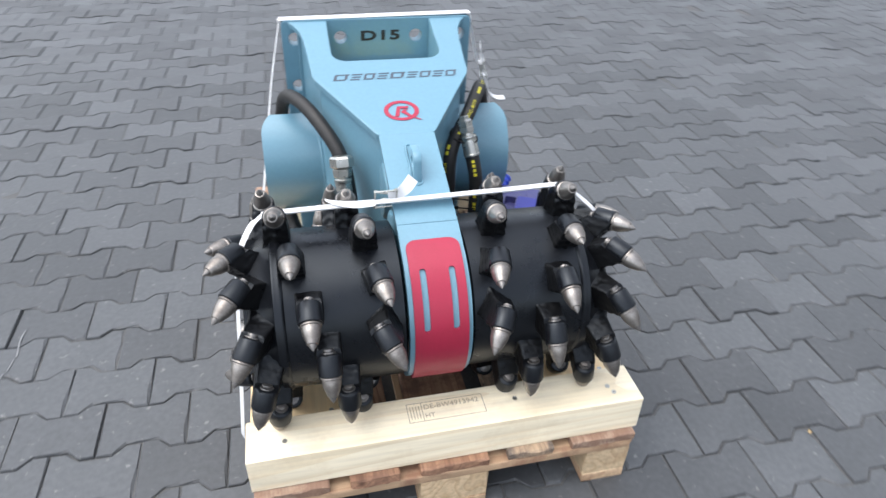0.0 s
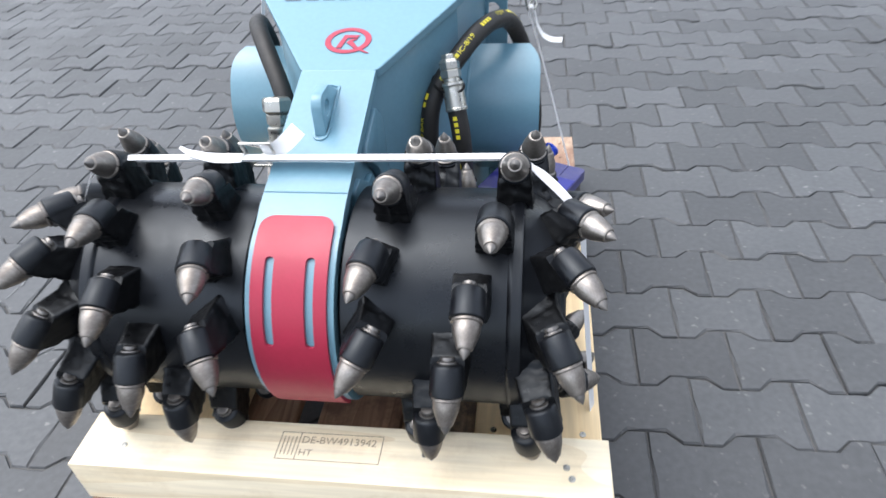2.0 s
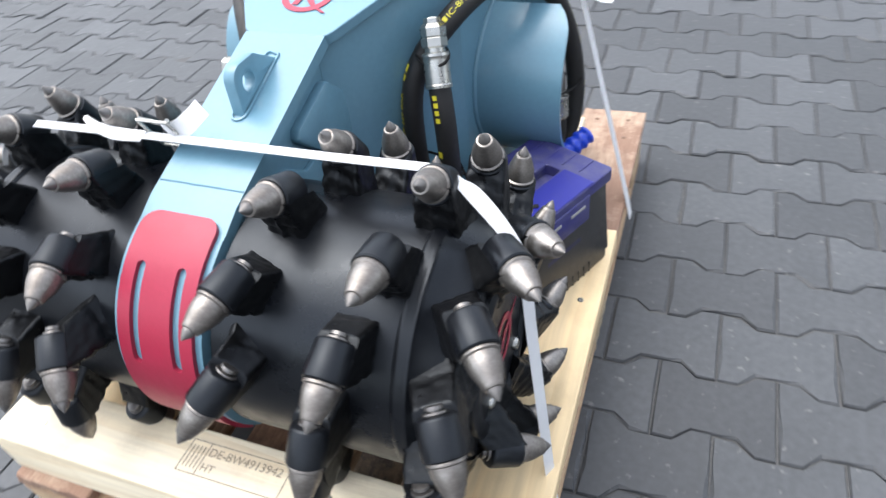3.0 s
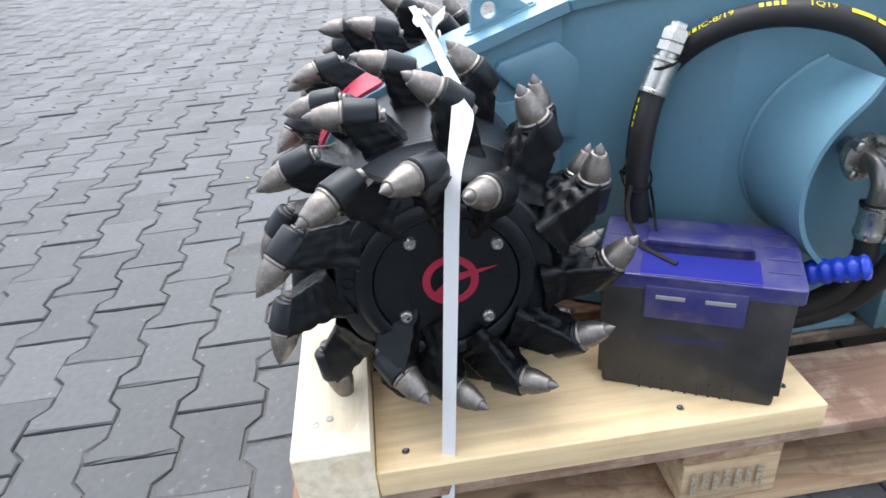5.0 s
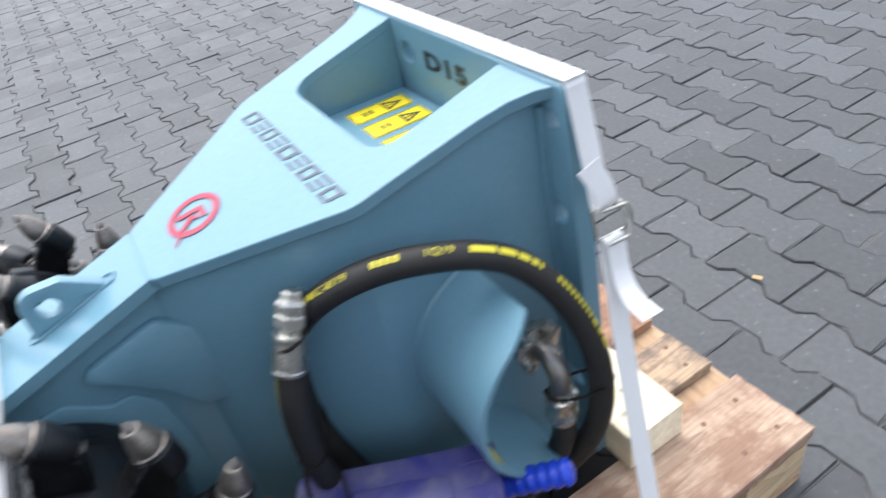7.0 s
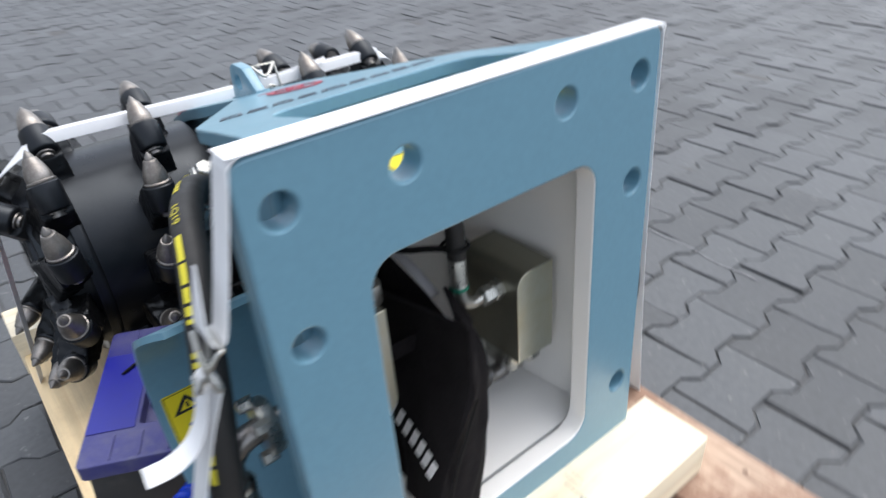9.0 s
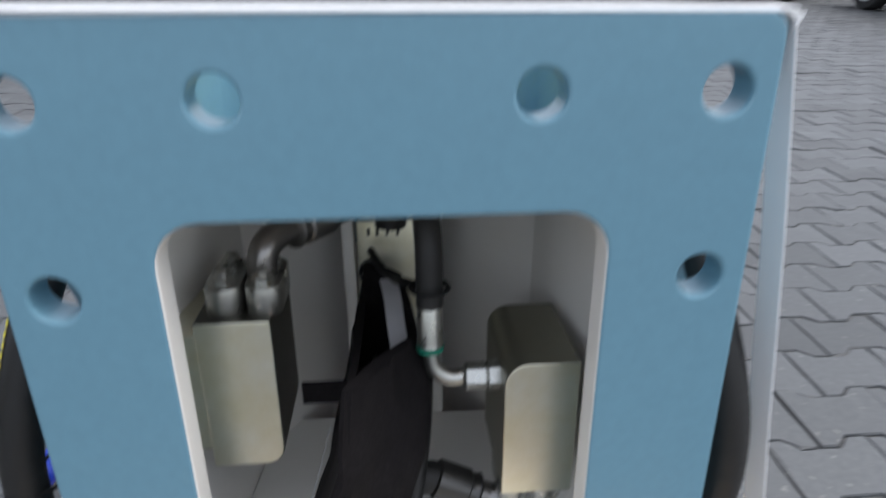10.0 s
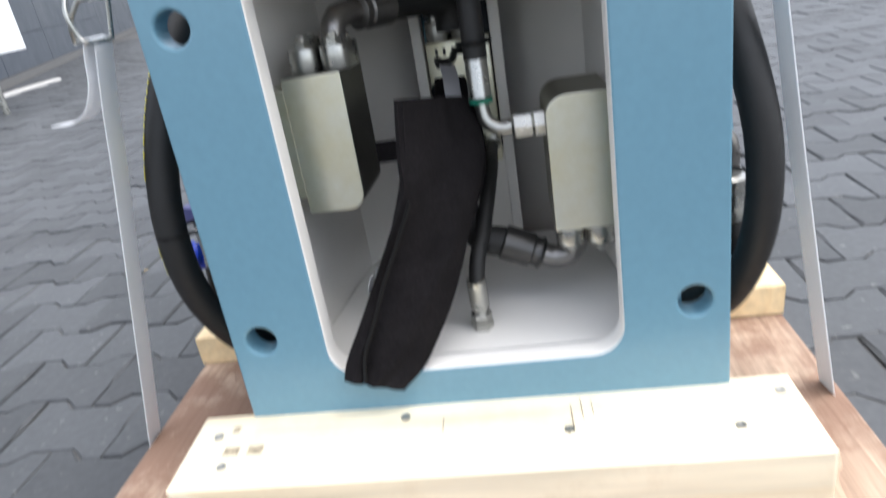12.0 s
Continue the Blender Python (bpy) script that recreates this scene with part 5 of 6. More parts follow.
front_beam = tagged(empty("front_beam"), "fresh pale pine beam with a treatment stamp across the pallet", "timber beam", "timbers on the pallet")
board("beam", -0.403, 0.408, -0.599, -0.500, 0.1445, 0.234, PINE_X, front_beam, "", 0.0025, 80)
bm = bmesh.new()
z = 0.2344
bx0, bx1, by0, by1 = -0.086, 0.074, -0.567, -0.518
for a, b, c, d in ((bx0, bx1, by0, by0 + 0.0014), (bx0, bx1, by1 - 0.0014, by1), (bx0, bx0 + 0.0014, by0, by1), (bx1 - 0.0014, bx1, by0, by1), (bx0 + 0.03, bx0 + 0.0314, by0, by1)):
    box(bm, a, b, c, d, z - 0.0003, z, 0)
for k in range(4):
    box(bm, bx0 + 0.006 + k * 0.006, bx0 + 0.0075 + k * 0.006, by0 + 0.008, by1 - 0.008, z - 0.0003, z, 0)
part("stamp_frame", bm, STAMP, front_beam, "faint brown stamp frame")
for body, x, y, sz in (("DE-BW4913942", bx0 + 0.034, by1 - 0.019, 0.0175), ("HT", bx0 + 0.034, by0 + 0.008, 0.016)):
    part("stamp_text", placed(text_mesh(body, sz, 0.0002), axes((x, y, z), (1, 0, 0), (0, 1, 0), (0, 0, 1))), STAMP, front_beam, "faint brown stamped letters")


def screw(x, y, z, parent):
    bm = bmesh.new()
    lathe(bm, [(0, 0.0052), (0.0012, 0.005), (0.0013, 0.0026), (0.0004, 0.002)], 12, Matrix.Translation((x, y, z)))
    part("screw", bm, ZINC, parent, "zinc-plated wood screw", 30)


for x, y in ((-0.33, -0.56), (0.345, -0.552), (0.352, -0.57), (0.14, -0.545)):
    screw(x, y, 0.234, front_beam)
for s, lab in ((1, "fresh pine plank under the drum and tool box"), (-1, "fresh pine plank under the drum")):
    pl = tagged(empty("side_plank"), lab, "timber plank", "timbers on the pallet")
    x0, x1 = (0.205, 0.404) if s > 0 else (-0.402, -0.205)
    board("plank", x0, x1, -0.499, 0.098, 0.1445, 0.188, PINE_Y, pl, "", 0.0025, 90 + s)
    for x, y in ((0.375, -0.46), (0.235, -0.46), (0.372, -0.09), (0.24, -0.15), (0.36, 0.06)):
        screw(s * x, y, 0.188, pl)
rear_beam = tagged(empty("rear_beam"), "fresh pale pine beam behind the mounting plate", "timber beam", "timbers on the pallet")
board("beam", -0.316, 0.281, 0.320, 0.428, 0.1445, 0.217, PINE_X, rear_beam, "", 0.0025, 95)
for x, y in ((-0.30, 0.345), (-0.25, 0.39), (0.06, 0.345), (-0.1, 0.38), (0.255, 0.355), (0.235, 0.40)):
    screw(x, y, 0.217, rear_beam)
bm = bmesh.new()
for k, (x, y, w, h) in enumerate(((-0.115, 0.335, 0.0012, 0.03), (-0.125, 0.34, 0.001, 0.02), (-0.105, 0.345, 0.0016, 0.034), (0.02, 0.35, 0.0012, 0.02), (0.235, 0.340, 0.008, 0.004), (0.235, 0.346, 0.008, 0.004), (0.20, 0.372, 0.016, 0.012), (0.225, 0.372, 0.016, 0.012))):
    box(bm, x, x + w, y, y + h, 0.2171, 0.2174, 0)
part("stamp_bars", bm, STAMP, rear_beam, "faint grey stamped bars")

# ---- strapping ----


def strap_strip(name, parent, pts, side_pts, width=0.027, thick=0.0011, n=6, label=""):
    path = smooth_path(pts, n)
    sides = smooth_path(side_pts, n)
    bm = bmesh.new()
    ribbon(bm, path, sides, width, thick)
    return part(name, bm, STRAP, parent, label, 40)


front_strap = tagged(empty("lashing_strap"), "white woven lashing strap over the drums", "lashing strap", "straps round the load")
F = [(-0.430, -0.418, 0.10), (-0.412, -0.406, 0.25), (-0.392, -0.386, 0.43), (-0.380, -0.372, 0.52), (-0.366, -0.365, 0.565), (-0.342, -0.352, 0.604), (-0.322, -0.347, 0.6235), (-0.312, -0.346, 0.6265), (-0.20, -0.342, 0.626), (-0.02, -0.338, 0.624), (0.15, -0.340, 0.626), (0.258, -0.340, 0.627), (0.276, -0.340, 0.622), (0.300, -0.347, 0.600), (0.342, -0.365, 0.560), (0.358, -0.373, 0.52), (0.367, -0.382, 0.43), (0.386, -0.400, 0.25), (0.402, -0.415, 0.10)]
FLAT = ((0, -0.0145, -0.003), (0, 0.0045, -0.0170))
SIDE_L = ((0.0038, -0.0080, 0), (-0.0038, 0.0080, 0))
SIDE_R = ((-0.0038, -0.0080, 0), (0.0038, 0.0080, 0))


def creased_band(name, parent, pts, edges, thick=0.0011, n=6):
    """A strap creased along its middle: each point has its front and rear edge offset."""
    path = smooth_path(pts, n)
    fa = smooth_path([e[0] for e in edges], n)
    fb = smooth_path([e[1] for e in edges], n)
    bm = bmesh.new()
    rings = []
    for q, a, b in zip(path, fa, fb):
        dn = Vector((-q.x, 0, -1)).normalized() * thick
        mid = (a + b) * 0.12
        rings.append([bm.verts.new(q + o) for o in (a, mid, b, b + dn, mid + dn, a + dn)])
    for a, b in zip(rings, rings[1:]):
        for i in range(6):
            bm.faces.new((a[i], a[(i + 1) % 6], b[(i + 1) % 6], b[i]))
    bm.faces.new(rings[0][::-1])
    bm.faces.new(rings[-1])
    return part(name, bm, STRAP, parent, "", 30)


creased_band("band", front_strap, F, [SIDE_L] * 5 + [((0.003, -0.013, 0.0), (-0.003, 0.011, -0.004))] + [FLAT] * 7 + [((-0.003, -0.013, 0.0), (0.003, 0.011, -0.004))] + [SIDE_R] * 5)
strap_strip("loose_end", front_strap, [(-0.085, -0.339, 0.626), (-0.064, -0.338, 0.629), (-0.047, -0.332, 0.640), (-0.033, -0.322, 0.652)], [(0, -0.3, 0.95), (-0.3, -0.1, 0.9), (-0.6, 0.25, 0.65), (-0.66, 0.29, 0.65)], 0.024)
creased_band("doubled_band", front_strap, [(-0.205, -0.340, 0.6350), (-0.185, -0.343, 0.6325), (-0.15, -0.344, 0.6300), (-0.112, -0.342, 0.628)], [((0, -0.004, -0.002), (0, 0.004, -0.002)), ((0, -0.012, -0.005), (0, 0.006, -0.010)), ((0, -0.018, -0.008), (0, 0.006, -0.016)), ((0, -0.016, -0.008), (0, 0.006, -0.018))])


def wire_buckle(parent, c, m):
    """A bent-wire strap buckle: two crossing loops."""
    bm = bmesh.new()
    w, h = 0.026, 0.021
    a = [(-w, -h, 0), (w, -h, 0), (w, h, 0), (-w, h, 0), (-w, -h, 0)]
    tube(bm, [Vector(p) for p in a], 0.0022, 8)
    tube(bm, smooth_path([(-w, -h, 0.002), (-w * 0.4, 0, 0.008), (-w, h, 0.002)], 4), 0.0022, 8)
    tube(bm, smooth_path([(w, -h, 0.002), (w * 0.2, h * 0.2, 0.01), (w, h, 0.003)], 4), 0.0026, 8)
    part("buckle", placed(bm, Matrix.Translation(c) @ m), ZINC, parent, "bent steel wire buckle", 50)


wire_buckle(front_strap, (-0.090, -0.338, 0.620), axes((0, 0, 0), (0, -0.41, 0.91), (1, 0, 0), (0, 0.91, 0.41)))

rear_strap = tagged(empty("lashing_strap"), "white woven lashing strap over the mounting plate", "lashing strap", "straps round the load")
R = [(-0.395, 0.253, 0.10), (-0.384, 0.254, 0.16), (-0.334, 0.262, 0.42), (-0.296, 0.274, 0.62), (-0.2615, 0.290, 0.763), (-0.2585, 0.291, 0.777), (-0.2505, 0.291, 0.7830), (-0.239, 0.291, 0.7835), (-0.015, 0.2905, 0.7835), (0.211, 0.290, 0.7835), (0.2225, 0.290, 0.7830), (0.2305, 0.290, 0.777), (0.2335, 0.290, 0.763), (0.248, 0.291, 0.70), (0.2605, 0.290, 0.648)]
SR = [(-0.14, 0.99, 0)] * 3 + [(-0.06, 1, 0)] + [(0, 1, 0)] * 11
strap_strip("band", rear_strap, R, SR, 0.027, 0.0012)
LOW = [(0.2745, 0.289, 0.604), (0.292, 0.282, 0.55), (0.317, 0.273, 0.46), (0.398, 0.2535, 0.16), (0.413, 0.250, 0.10)]
strap_strip("lower_band", rear_strap, LOW, [(0, 1, 0)] * 5, 0.028, 0.0012)
strap_strip("folded_end", rear_strap, [(0.2605, 0.290, 0.648), (0.2650, 0.290, 0.642), (0.2705, 0.290, 0.645), (0.2735, 0.289, 0.655), (0.270, 0.285, 0.674), (0.262, 0.274, 0.700)], [(0, 1, 0)] * 4 + [(0.1, 1, 0.1), (0.2, 0.9, 0.35)], 0.027)
strap_strip("loose_end", rear_strap, [(0.2745, 0.289, 0.604), (0.2775, 0.289, 0.611), (0.2835, 0.289, 0.610), (0.2885, 0.289, 0.596), (0.294, 0.288, 0.572), (0.306, 0.287, 0.551), (0.324, 0.286, 0.541), (0.346, 0.284, 0.540)], [(0, 1, 0)] * 4 + [(0.05, 1, 0.0), (0.1, 1, 0.0), (0.1, 1, 0.05), (0.15, 1, 0.08)], 0.025)
# bent wire buckle holding the two bands together
bm = bmesh.new()
mb = axes((0.2690, 0.2905, 0.6255), (0.24, 0, -0.97), (0, 1, 0), (0.97, 0, 0.24))
for wire in ([(-0.018, -0.0165, 0), (0.0175, -0.0165, 0)], [(-0.018, -0.0165, 0), (-0.018, 0.0165, 0.003), (-0.014, 0.0185, 0.008), (0.004, 0.018, 0.016), (0.020, 0.012, 0.018)],
             [(0.0175, -0.0165, 0), (0.0175, 0.0165, 0.003), (0.013, 0.020, 0.009), (-0.004, 0.021, 0.017), (-0.019, 0.014, 0.020)], [(0.020, 0.012, 0.018), (0.021, -0.012, 0.013)], [(-0.019, 0.014, 0.020), (-0.020, -0.012, 0.014)]):
    pts = [Vector(p) for p in wire]
    tube(bm, smooth_path(pts, 4) if len(pts) > 2 else pts, 0.0022, 8)
part("buckle", placed(bm, mb), ZINC, rear_strap, "bent steel wire buckle", 50)

# ---- tool box ----
tool_box = tagged(empty("tool_box", pose(0.2665, -0.0355, 0.188, 0, 0, -26)), "dark grey plastic tool box with dusty blue lid", "tool box")
L, W, H = 0.238, 0.148, 0.1575
bm = bmesh.new()
box(bm, -W / 2, W / 2, -L / 2, L / 2, 0.0, H, 0.006)
for v in bm.verts:
    k = 0.95 + 0.05 * v.co.z / H
    v.co.x = v.co.x * (k + 0.02) + (0.018 * (1 - v.co.z / H) if v.co.x > 0 else 0.0)
    v.co.y *= k - 0.02 * (1 - v.co.z / H)
part("body", bm, BOXGREY, tool_box, "", 24)
for y0, y1 in ((-L / 2 + 0.002, -0.068), (0.068, L / 2 - 0.002)):
    bm = bmesh.new()
    box(bm, W / 2 - 0.006, W / 2 + 0.001, y0, y1, 0.010, H - 0.012, 0.003, pose(0.0145, 0, 0, 0, -5.6, 0))
    part("side_rib", bm, BOXGREY, tool_box, "", 24)
for k in range(9):
    bm = bmesh.new()
    y = -0.06 + 0.015 * k
    box(bm, W / 2 + 0.003, W / 2 + 0.0155, y, y + 0.003, 0.0, 0.022, 0.001)
    part("foot_rib", bm, BOXGREY, tool_box)
# lid with a sunken handle well
lid_out = rounded([(-W / 2 - 0.007, -L / 2 - 0.007), (W / 2 + 0.007, -L / 2 - 0.007), (W / 2 + 0.007, L / 2 + 0.007), (-W / 2 - 0.007, L / 2 + 0.007)], 0.008, 4)
well = rounded([(-0.012, -0.070), (0.018, -0.070), (0.018, 0.070), (-0.012, 0.070)], 0.006, 4)
bm = bmesh.new()
sheet(bm, lid_out, [well], 0.022, pose(0, 0, H + 0.022), 0.002)
lid = part("lid", bm, BOXBLUE, tool_box, "dusty blue plastic lid", 22)
bm = bmesh.new()
box(bm, -0.012, 0.018, -0.070, 0.070, H + 0.0005, H + 0.003, 0)
part("handle_well", bm, BOXBLUE, lid)
bm = bmesh.new()
box(bm, -0.046, -0.010, -0.068, 0.068, H + 0.014, H + 0.0245, 0.004)
part("handle", bm, BOXBLUE, lid, "flat folded handle", 24)
bm = bmesh.new()
box(bm, 0.022, W / 2 + 0.0055, -0.070, 0.075, H + 0.022, H + 0.0236, 0.0008)
part("lid_panel", bm, PANELBLUE, lid, "clean blue panel")
for s in (-1, 1):
    for k in range(4):
        bm = bmesh.new()
        x = -0.056 + 0.033 * k
        box(bm, x, x + 0.0022, s * 0.102 - 0.019, s * 0.102 + 0.019, H + 0.021, H + 0.0236, 0.0008)
        part("lid_rib", bm, BOXBLUE, lid)
for y in (-0.004, 0.022):
    bm = bmesh.new()
    lathe(bm, [(0, 0.006), (0.006, 0.006), (0.008, 0.004)], 12, pose(0.009, y, H + 0.003))
    part("well_stud", bm, BOXBLUE, lid, "", 40)
bm = bmesh.new()
box(bm, W / 2 + 0.002, W / 2 + 0.010, -0.062, 0.062, H - 0.042, H + 0.008, 0.003)
latch = part("latch", bm, BOXBLUE, tool_box, "blue plastic latch", 24)
for y in (-0.030, 0.030):
    bm = bmesh.new()
    box(bm, W / 2 + 0.0095, W / 2 + 0.0115, y - 0.018, y + 0.018, H - 0.010, H - 0.004, 0.001)
    part("latch_slot", bm, TAIL, latch, "pale slot")
bm = bmesh.new()
sheet(bm, [Vector(p) for p in ((-0.042, 0.0), (0.042, 0.0), (0.038, 0.022), (-0.036, 0.024))], [], 0.0006, axes((W / 2 + 0.0085, 0, H - 0.076), (0, 1, 0), (-0.105, 0, 0.99), (0.99, 0, 0.105)))
part("maker_mark", bm, FADED, tool_box, "faded blue printed patch")

# black cable tie tails hanging over the lid
TIE_A = [(0.176, -0.098, 0.43), (0.195, -0.109, 0.406), (0.222, -0.111, 0.386), (0.249, -0.106, 0.373), (0.275, -0.094, 0.3712), (0.301, -0.081, 0.3712)]
TIE_B = [(0.176, -0.070, 0.425), (0.184, -0.066, 0.395), (0.203, -0.070, 0.376), (0.211, -0.071, 0.3715)]
tie = tagged(empty("loose_cable_tie"), "black cable tie tail lying over the tool box", "cable tie")
bm = bmesh.new()
ribbon(bm, smooth_path(TIE_A, 6), [Vector((0.5, 0.8, 0.2))] * (6 * (len(TIE_A) - 1) + 1), 0.0055, 0.0016)
part("tail", bm, TIE, tie)
bm = bmesh.new()
ribbon(bm, smooth_path(TIE_B, 6), [Vector((0.5, 0.8, 0.2))] * (6 * (len(TIE_B) - 1) + 1), 0.004, 0.0014)
part("tail", bm, TIE, tie)

# blue grip of a tool standing behind the box
grip = tagged(empty("hand_tool", pose(0.275, 0.103, 0.310)), "blue ribbed rubber grip of a tool leaning behind the box", "tool")
bm = bmesh.new()
prof = [(0.0, 0.012), (0.003, 0.0165)] + [(0.006 + 0.082 * i / 24, 0.0165 + 0.0016 * math.sin(i * 1.35)) for i in range(25)] + [(0.092, 0.016), (0.095, 0.010)]
d = Vector((0.61, 0.69, 0.39)).normalized()
q = d.to_track_quat("Z", "Y").to_matrix().to_4x4()
lathe(bm, prof, 20, q)
part("grip", bm, GRIP, grip, "", 50)
bm = bmesh.new()
tube(bm, smooth_path([d * 0.004, -d * 0.010 + Vector((0, 0.004, -0.012)), Vector((-0.008, 0.006, -0.07)), Vector((-0.008, 0.006, -0.165))], 5), 0.006, 10)
part("shaft", bm, CLIPM, grip, "dark steel shaft", 50)

# ---- surroundings ----
PAVE_COL = (0.0615, 0.0655, 0.0695)
PAVER = grain(mat("concrete_paver", PAVE_COL, 0.56), 5, 0.55, (0.090, 0.095, 0.102), 0.3, fine=0.16, rough_var=0.12, dist=0.0014, pieces="object", spots=(48.0, 0.645, 0.74, (0.19, 0.19, 0.185), 0.6))
PAVER_FAR = grain(mat("concrete_paver_field", PAVE_COL, 0.56), 5, 0.55, (0.090, 0.095, 0.102), 0.3, fine=0.16, rough_var=0.12, dist=0.0014, pieces="island", spots=(48.0, 0.645, 0.74, (0.19, 0.19, 0.185), 0.6))
for m in (PAVER, PAVER_FAR):
    m.node_tree.nodes["Principled BSDF"].inputs["Specular IOR Level"].default_value = 0.36
JOINT = grain(mat("joint_sand", (0.066, 0.067, 0.068), 0.85), 9, 0.9, (0.095, 0.094, 0.090), 0.4, fine=0.3)

ground = bmesh.new()
bmesh.ops.create_grid(ground, x_segments=8, y_segments=8, size=400)
tagged(part("ground", placed(ground, pose(0, 0, -0.0054)), JOINT), "dark grey paved yard reaching into the distance", "paved yard", kind="structure")

FACADE = grain(mat("blue_grey_panels", (0.066, 0.078, 0.097), 0.5), 2, 0.3, (0.055, 0.066, 0.085), 0.05, rough_var=0.1)
FRAME = mat("dark_window_frame", (0.09, 0.085, 0.08), 0.45)
PLASTER = grain(mat("grey_base_render", (0.13, 0.128, 0.125), 0.8), 5, 0.4, (0.10, 0.10, 0.098), 0.3)
WHITE = grain(mat("white_sheet_metal", (0.80, 0.81, 0.82), 0.4), 3, 0.2, (0.72, 0.73, 0.74), 0.03, rough_var=0.1)
KERB = grain(mat("pale_kerb_stone", (0.52, 0.51, 0.49), 0.75), 12, 0.4, (0.42, 0.41, 0.39), 0.3)
# brown and pale blotches paint reflections into the panes
GLASS = grain(mat("window_glass", (0.10, 0.095, 0.085), 0.08), 1.3, 0.9, (0.28, 0.27, 0.25), 0.0)
GLASS.node_tree.nodes["Principled BSDF"].inputs["Specular IOR Level"].default_value = 0.5
GRASS = grain(mat("verge_grass", (0.10, 0.13, 0.04), 0.9), 12, 0.8, (0.06, 0.09, 0.03), 0.6, fine=0.4)
CARBLACK = mat("black_car_paint", (0.012, 0.012, 0.014), 0.2, 0.0, 1.0)
CARGREY = mat("dark_grey_car_paint", (0.03, 0.032, 0.035), 0.25, 0.0, 1.0)
TYRE = mat("tyre_rubber", (0.02, 0.02, 0.02), 0.75)
RIM = mat("alloy_rim", (0.55, 0.56, 0.57), 0.3, 0.9)
CARGLASS = mat("car_glass", (0.02, 0.022, 0.025), 0.05)
SILL = mat("dark_plastic_sill", (0.03, 0.03, 0.032), 0.6)

hall = tagged(empty("workshop_building", pose(4.56, -4.2, 0, 0, 0, 20.6)), "blue-grey panelled workshop building with a band of windows", "building")
bm = bmesh.new()
box(bm, 0, 6.0, -16, 0, 0.0, 0.10, 0.003)
part("base", bm, PLASTER, hall)
for r, (z0, z1) in enumerate(((0.10, 0.50), (0.50, 1.06))):
    for k in range(8):
        bm = bmesh.new()
        box(bm, 0.0 + 0.004 * r, 0.12, -(k + 1) * 2.0 + 0.008, -k * 2.0 - 0.008, z0 + 0.004, z1 - 0.004, 0.003)
        part("wall_panel", bm, FACADE, hall)
bm = bmesh.new()
box(bm, 0.02, 6.0, -16, 0, 0.10, 1.06)
part("wall_core", bm, FACADE, hall)
bm = bmesh.new()
box(bm, 0.5, 6.0, -16, 0, 1.06, 3.9)
box(bm, -0.1, 6.0, -16, 0.0, 3.9, 4.3, 0.01)
part("upper_wall", bm, FACADE, hall)
for k in range(8):
    for z0, z1 in ((1.06, 1.55), (1.55, 2.04), (2.04, 2.9), (2.9, 3.88)):
        y0, y1 = -(k + 1) * 2.0, -k * 2.0
        bm = bmesh.new()
        sheet(bm, [Vector(p) for p in ((y0, z0), (y1, z0), (y1, z1), (y0, z1))], [[Vector(p) for p in ((y0 + 0.13, z0 + 0.05), (y1 - 0.13, z0 + 0.05), (y1 - 0.13, z1 - 0.05), (y0 + 0.13, z1 - 0.05))]], 0.06, axes((0.06, 0, 0), (0, 1, 0), (0, 0, 1), (1, 0, 0)))
        win = part("window", bm, FRAME, hall)
        bm = bmesh.new()
        box(bm, 0.02, 0.028, y0 + 0.10, y1 - 0.10, z0 + 0.04, z1 - 0.04)
        part("pane", bm, GLASS, win)
kerb = tagged(empty("kerb"), "pale concrete kerb along the building", "kerb", kind="structure")
for k in range(6):
    bm = bmesh.new()
    box(bm, -0.05, 0.05, -0.495, 0.495, -0.015, 0.03, 0.008)
    ob = part("kerb_stone", bm, KERB, kerb)
    ob.matrix_basis = Matrix.Translation((4.68, -0.5 - k * 1.0, 0))
board_sign = tagged(empty("white_panel_sign", pose(3.7, -3.63, 0)), "large plain white sheet metal sign panel on posts", "sign")
bm = bmesh.new()
box(bm, -0.02, 0.02, -0.70, 1.13, 0.43, 2.4, 0.006)
part("panel", bm, WHITE, board_sign)
for y in (-0.3, 0.5):
    bm = bmesh.new()
    lathe(bm, [(0.0, 0.025), (2.2, 0.025)], 12, Matrix.Translation((0.05, y, 0)))
    part("post", bm, ZINC, board_sign, "", 40)

verge = tagged(empty("grass_verge"), "narrow strip of patchy grass behind a pale kerb", "grass verge", kind="structure")
bm = bmesh.new()
box(bm, -5.2, 0.3, -14.0, -10.45, -0.01, 0.05, 0.01)
part("turf", bm, GRASS, verge)
for k in range(5):
    bm = bmesh.new()
    box(bm, -0.495, 0.495, -0.05, 0.05, -0.015, 0.08, 0.008)
    ob = part("kerb_stone", bm, KERB, verge)
    ob.matrix_basis = Matrix.Translation((-0.7 - k * 1.0, -10.4, 0))
barrier = tagged(empty("guard_rail"), "white metal guard rail on short posts", "guard rail")
bm = bmesh.new()
box(bm, -5.0, 0.0, -11.84, -11.8, 0.30, 0.55, 0.02)
part("rail", bm, WHITE, barrier)
for k in range(3):
    bm = bmesh.new()
    box(bm, -0.3 - 2.0 * k, -0.22 - 2.0 * k, -11.92, -11.84, 0.05, 0.52, 0.004)
    part("post", bm, ZINC, barrier)
HEDGE = grain(mat("hedge_leaves", (0.035, 0.055, 0.025), 0.8), 6, 0.7, (0.06, 0.085, 0.035), 0.4, fine=0.4)
hedge = bmesh.new()
rng = random.Random(5)
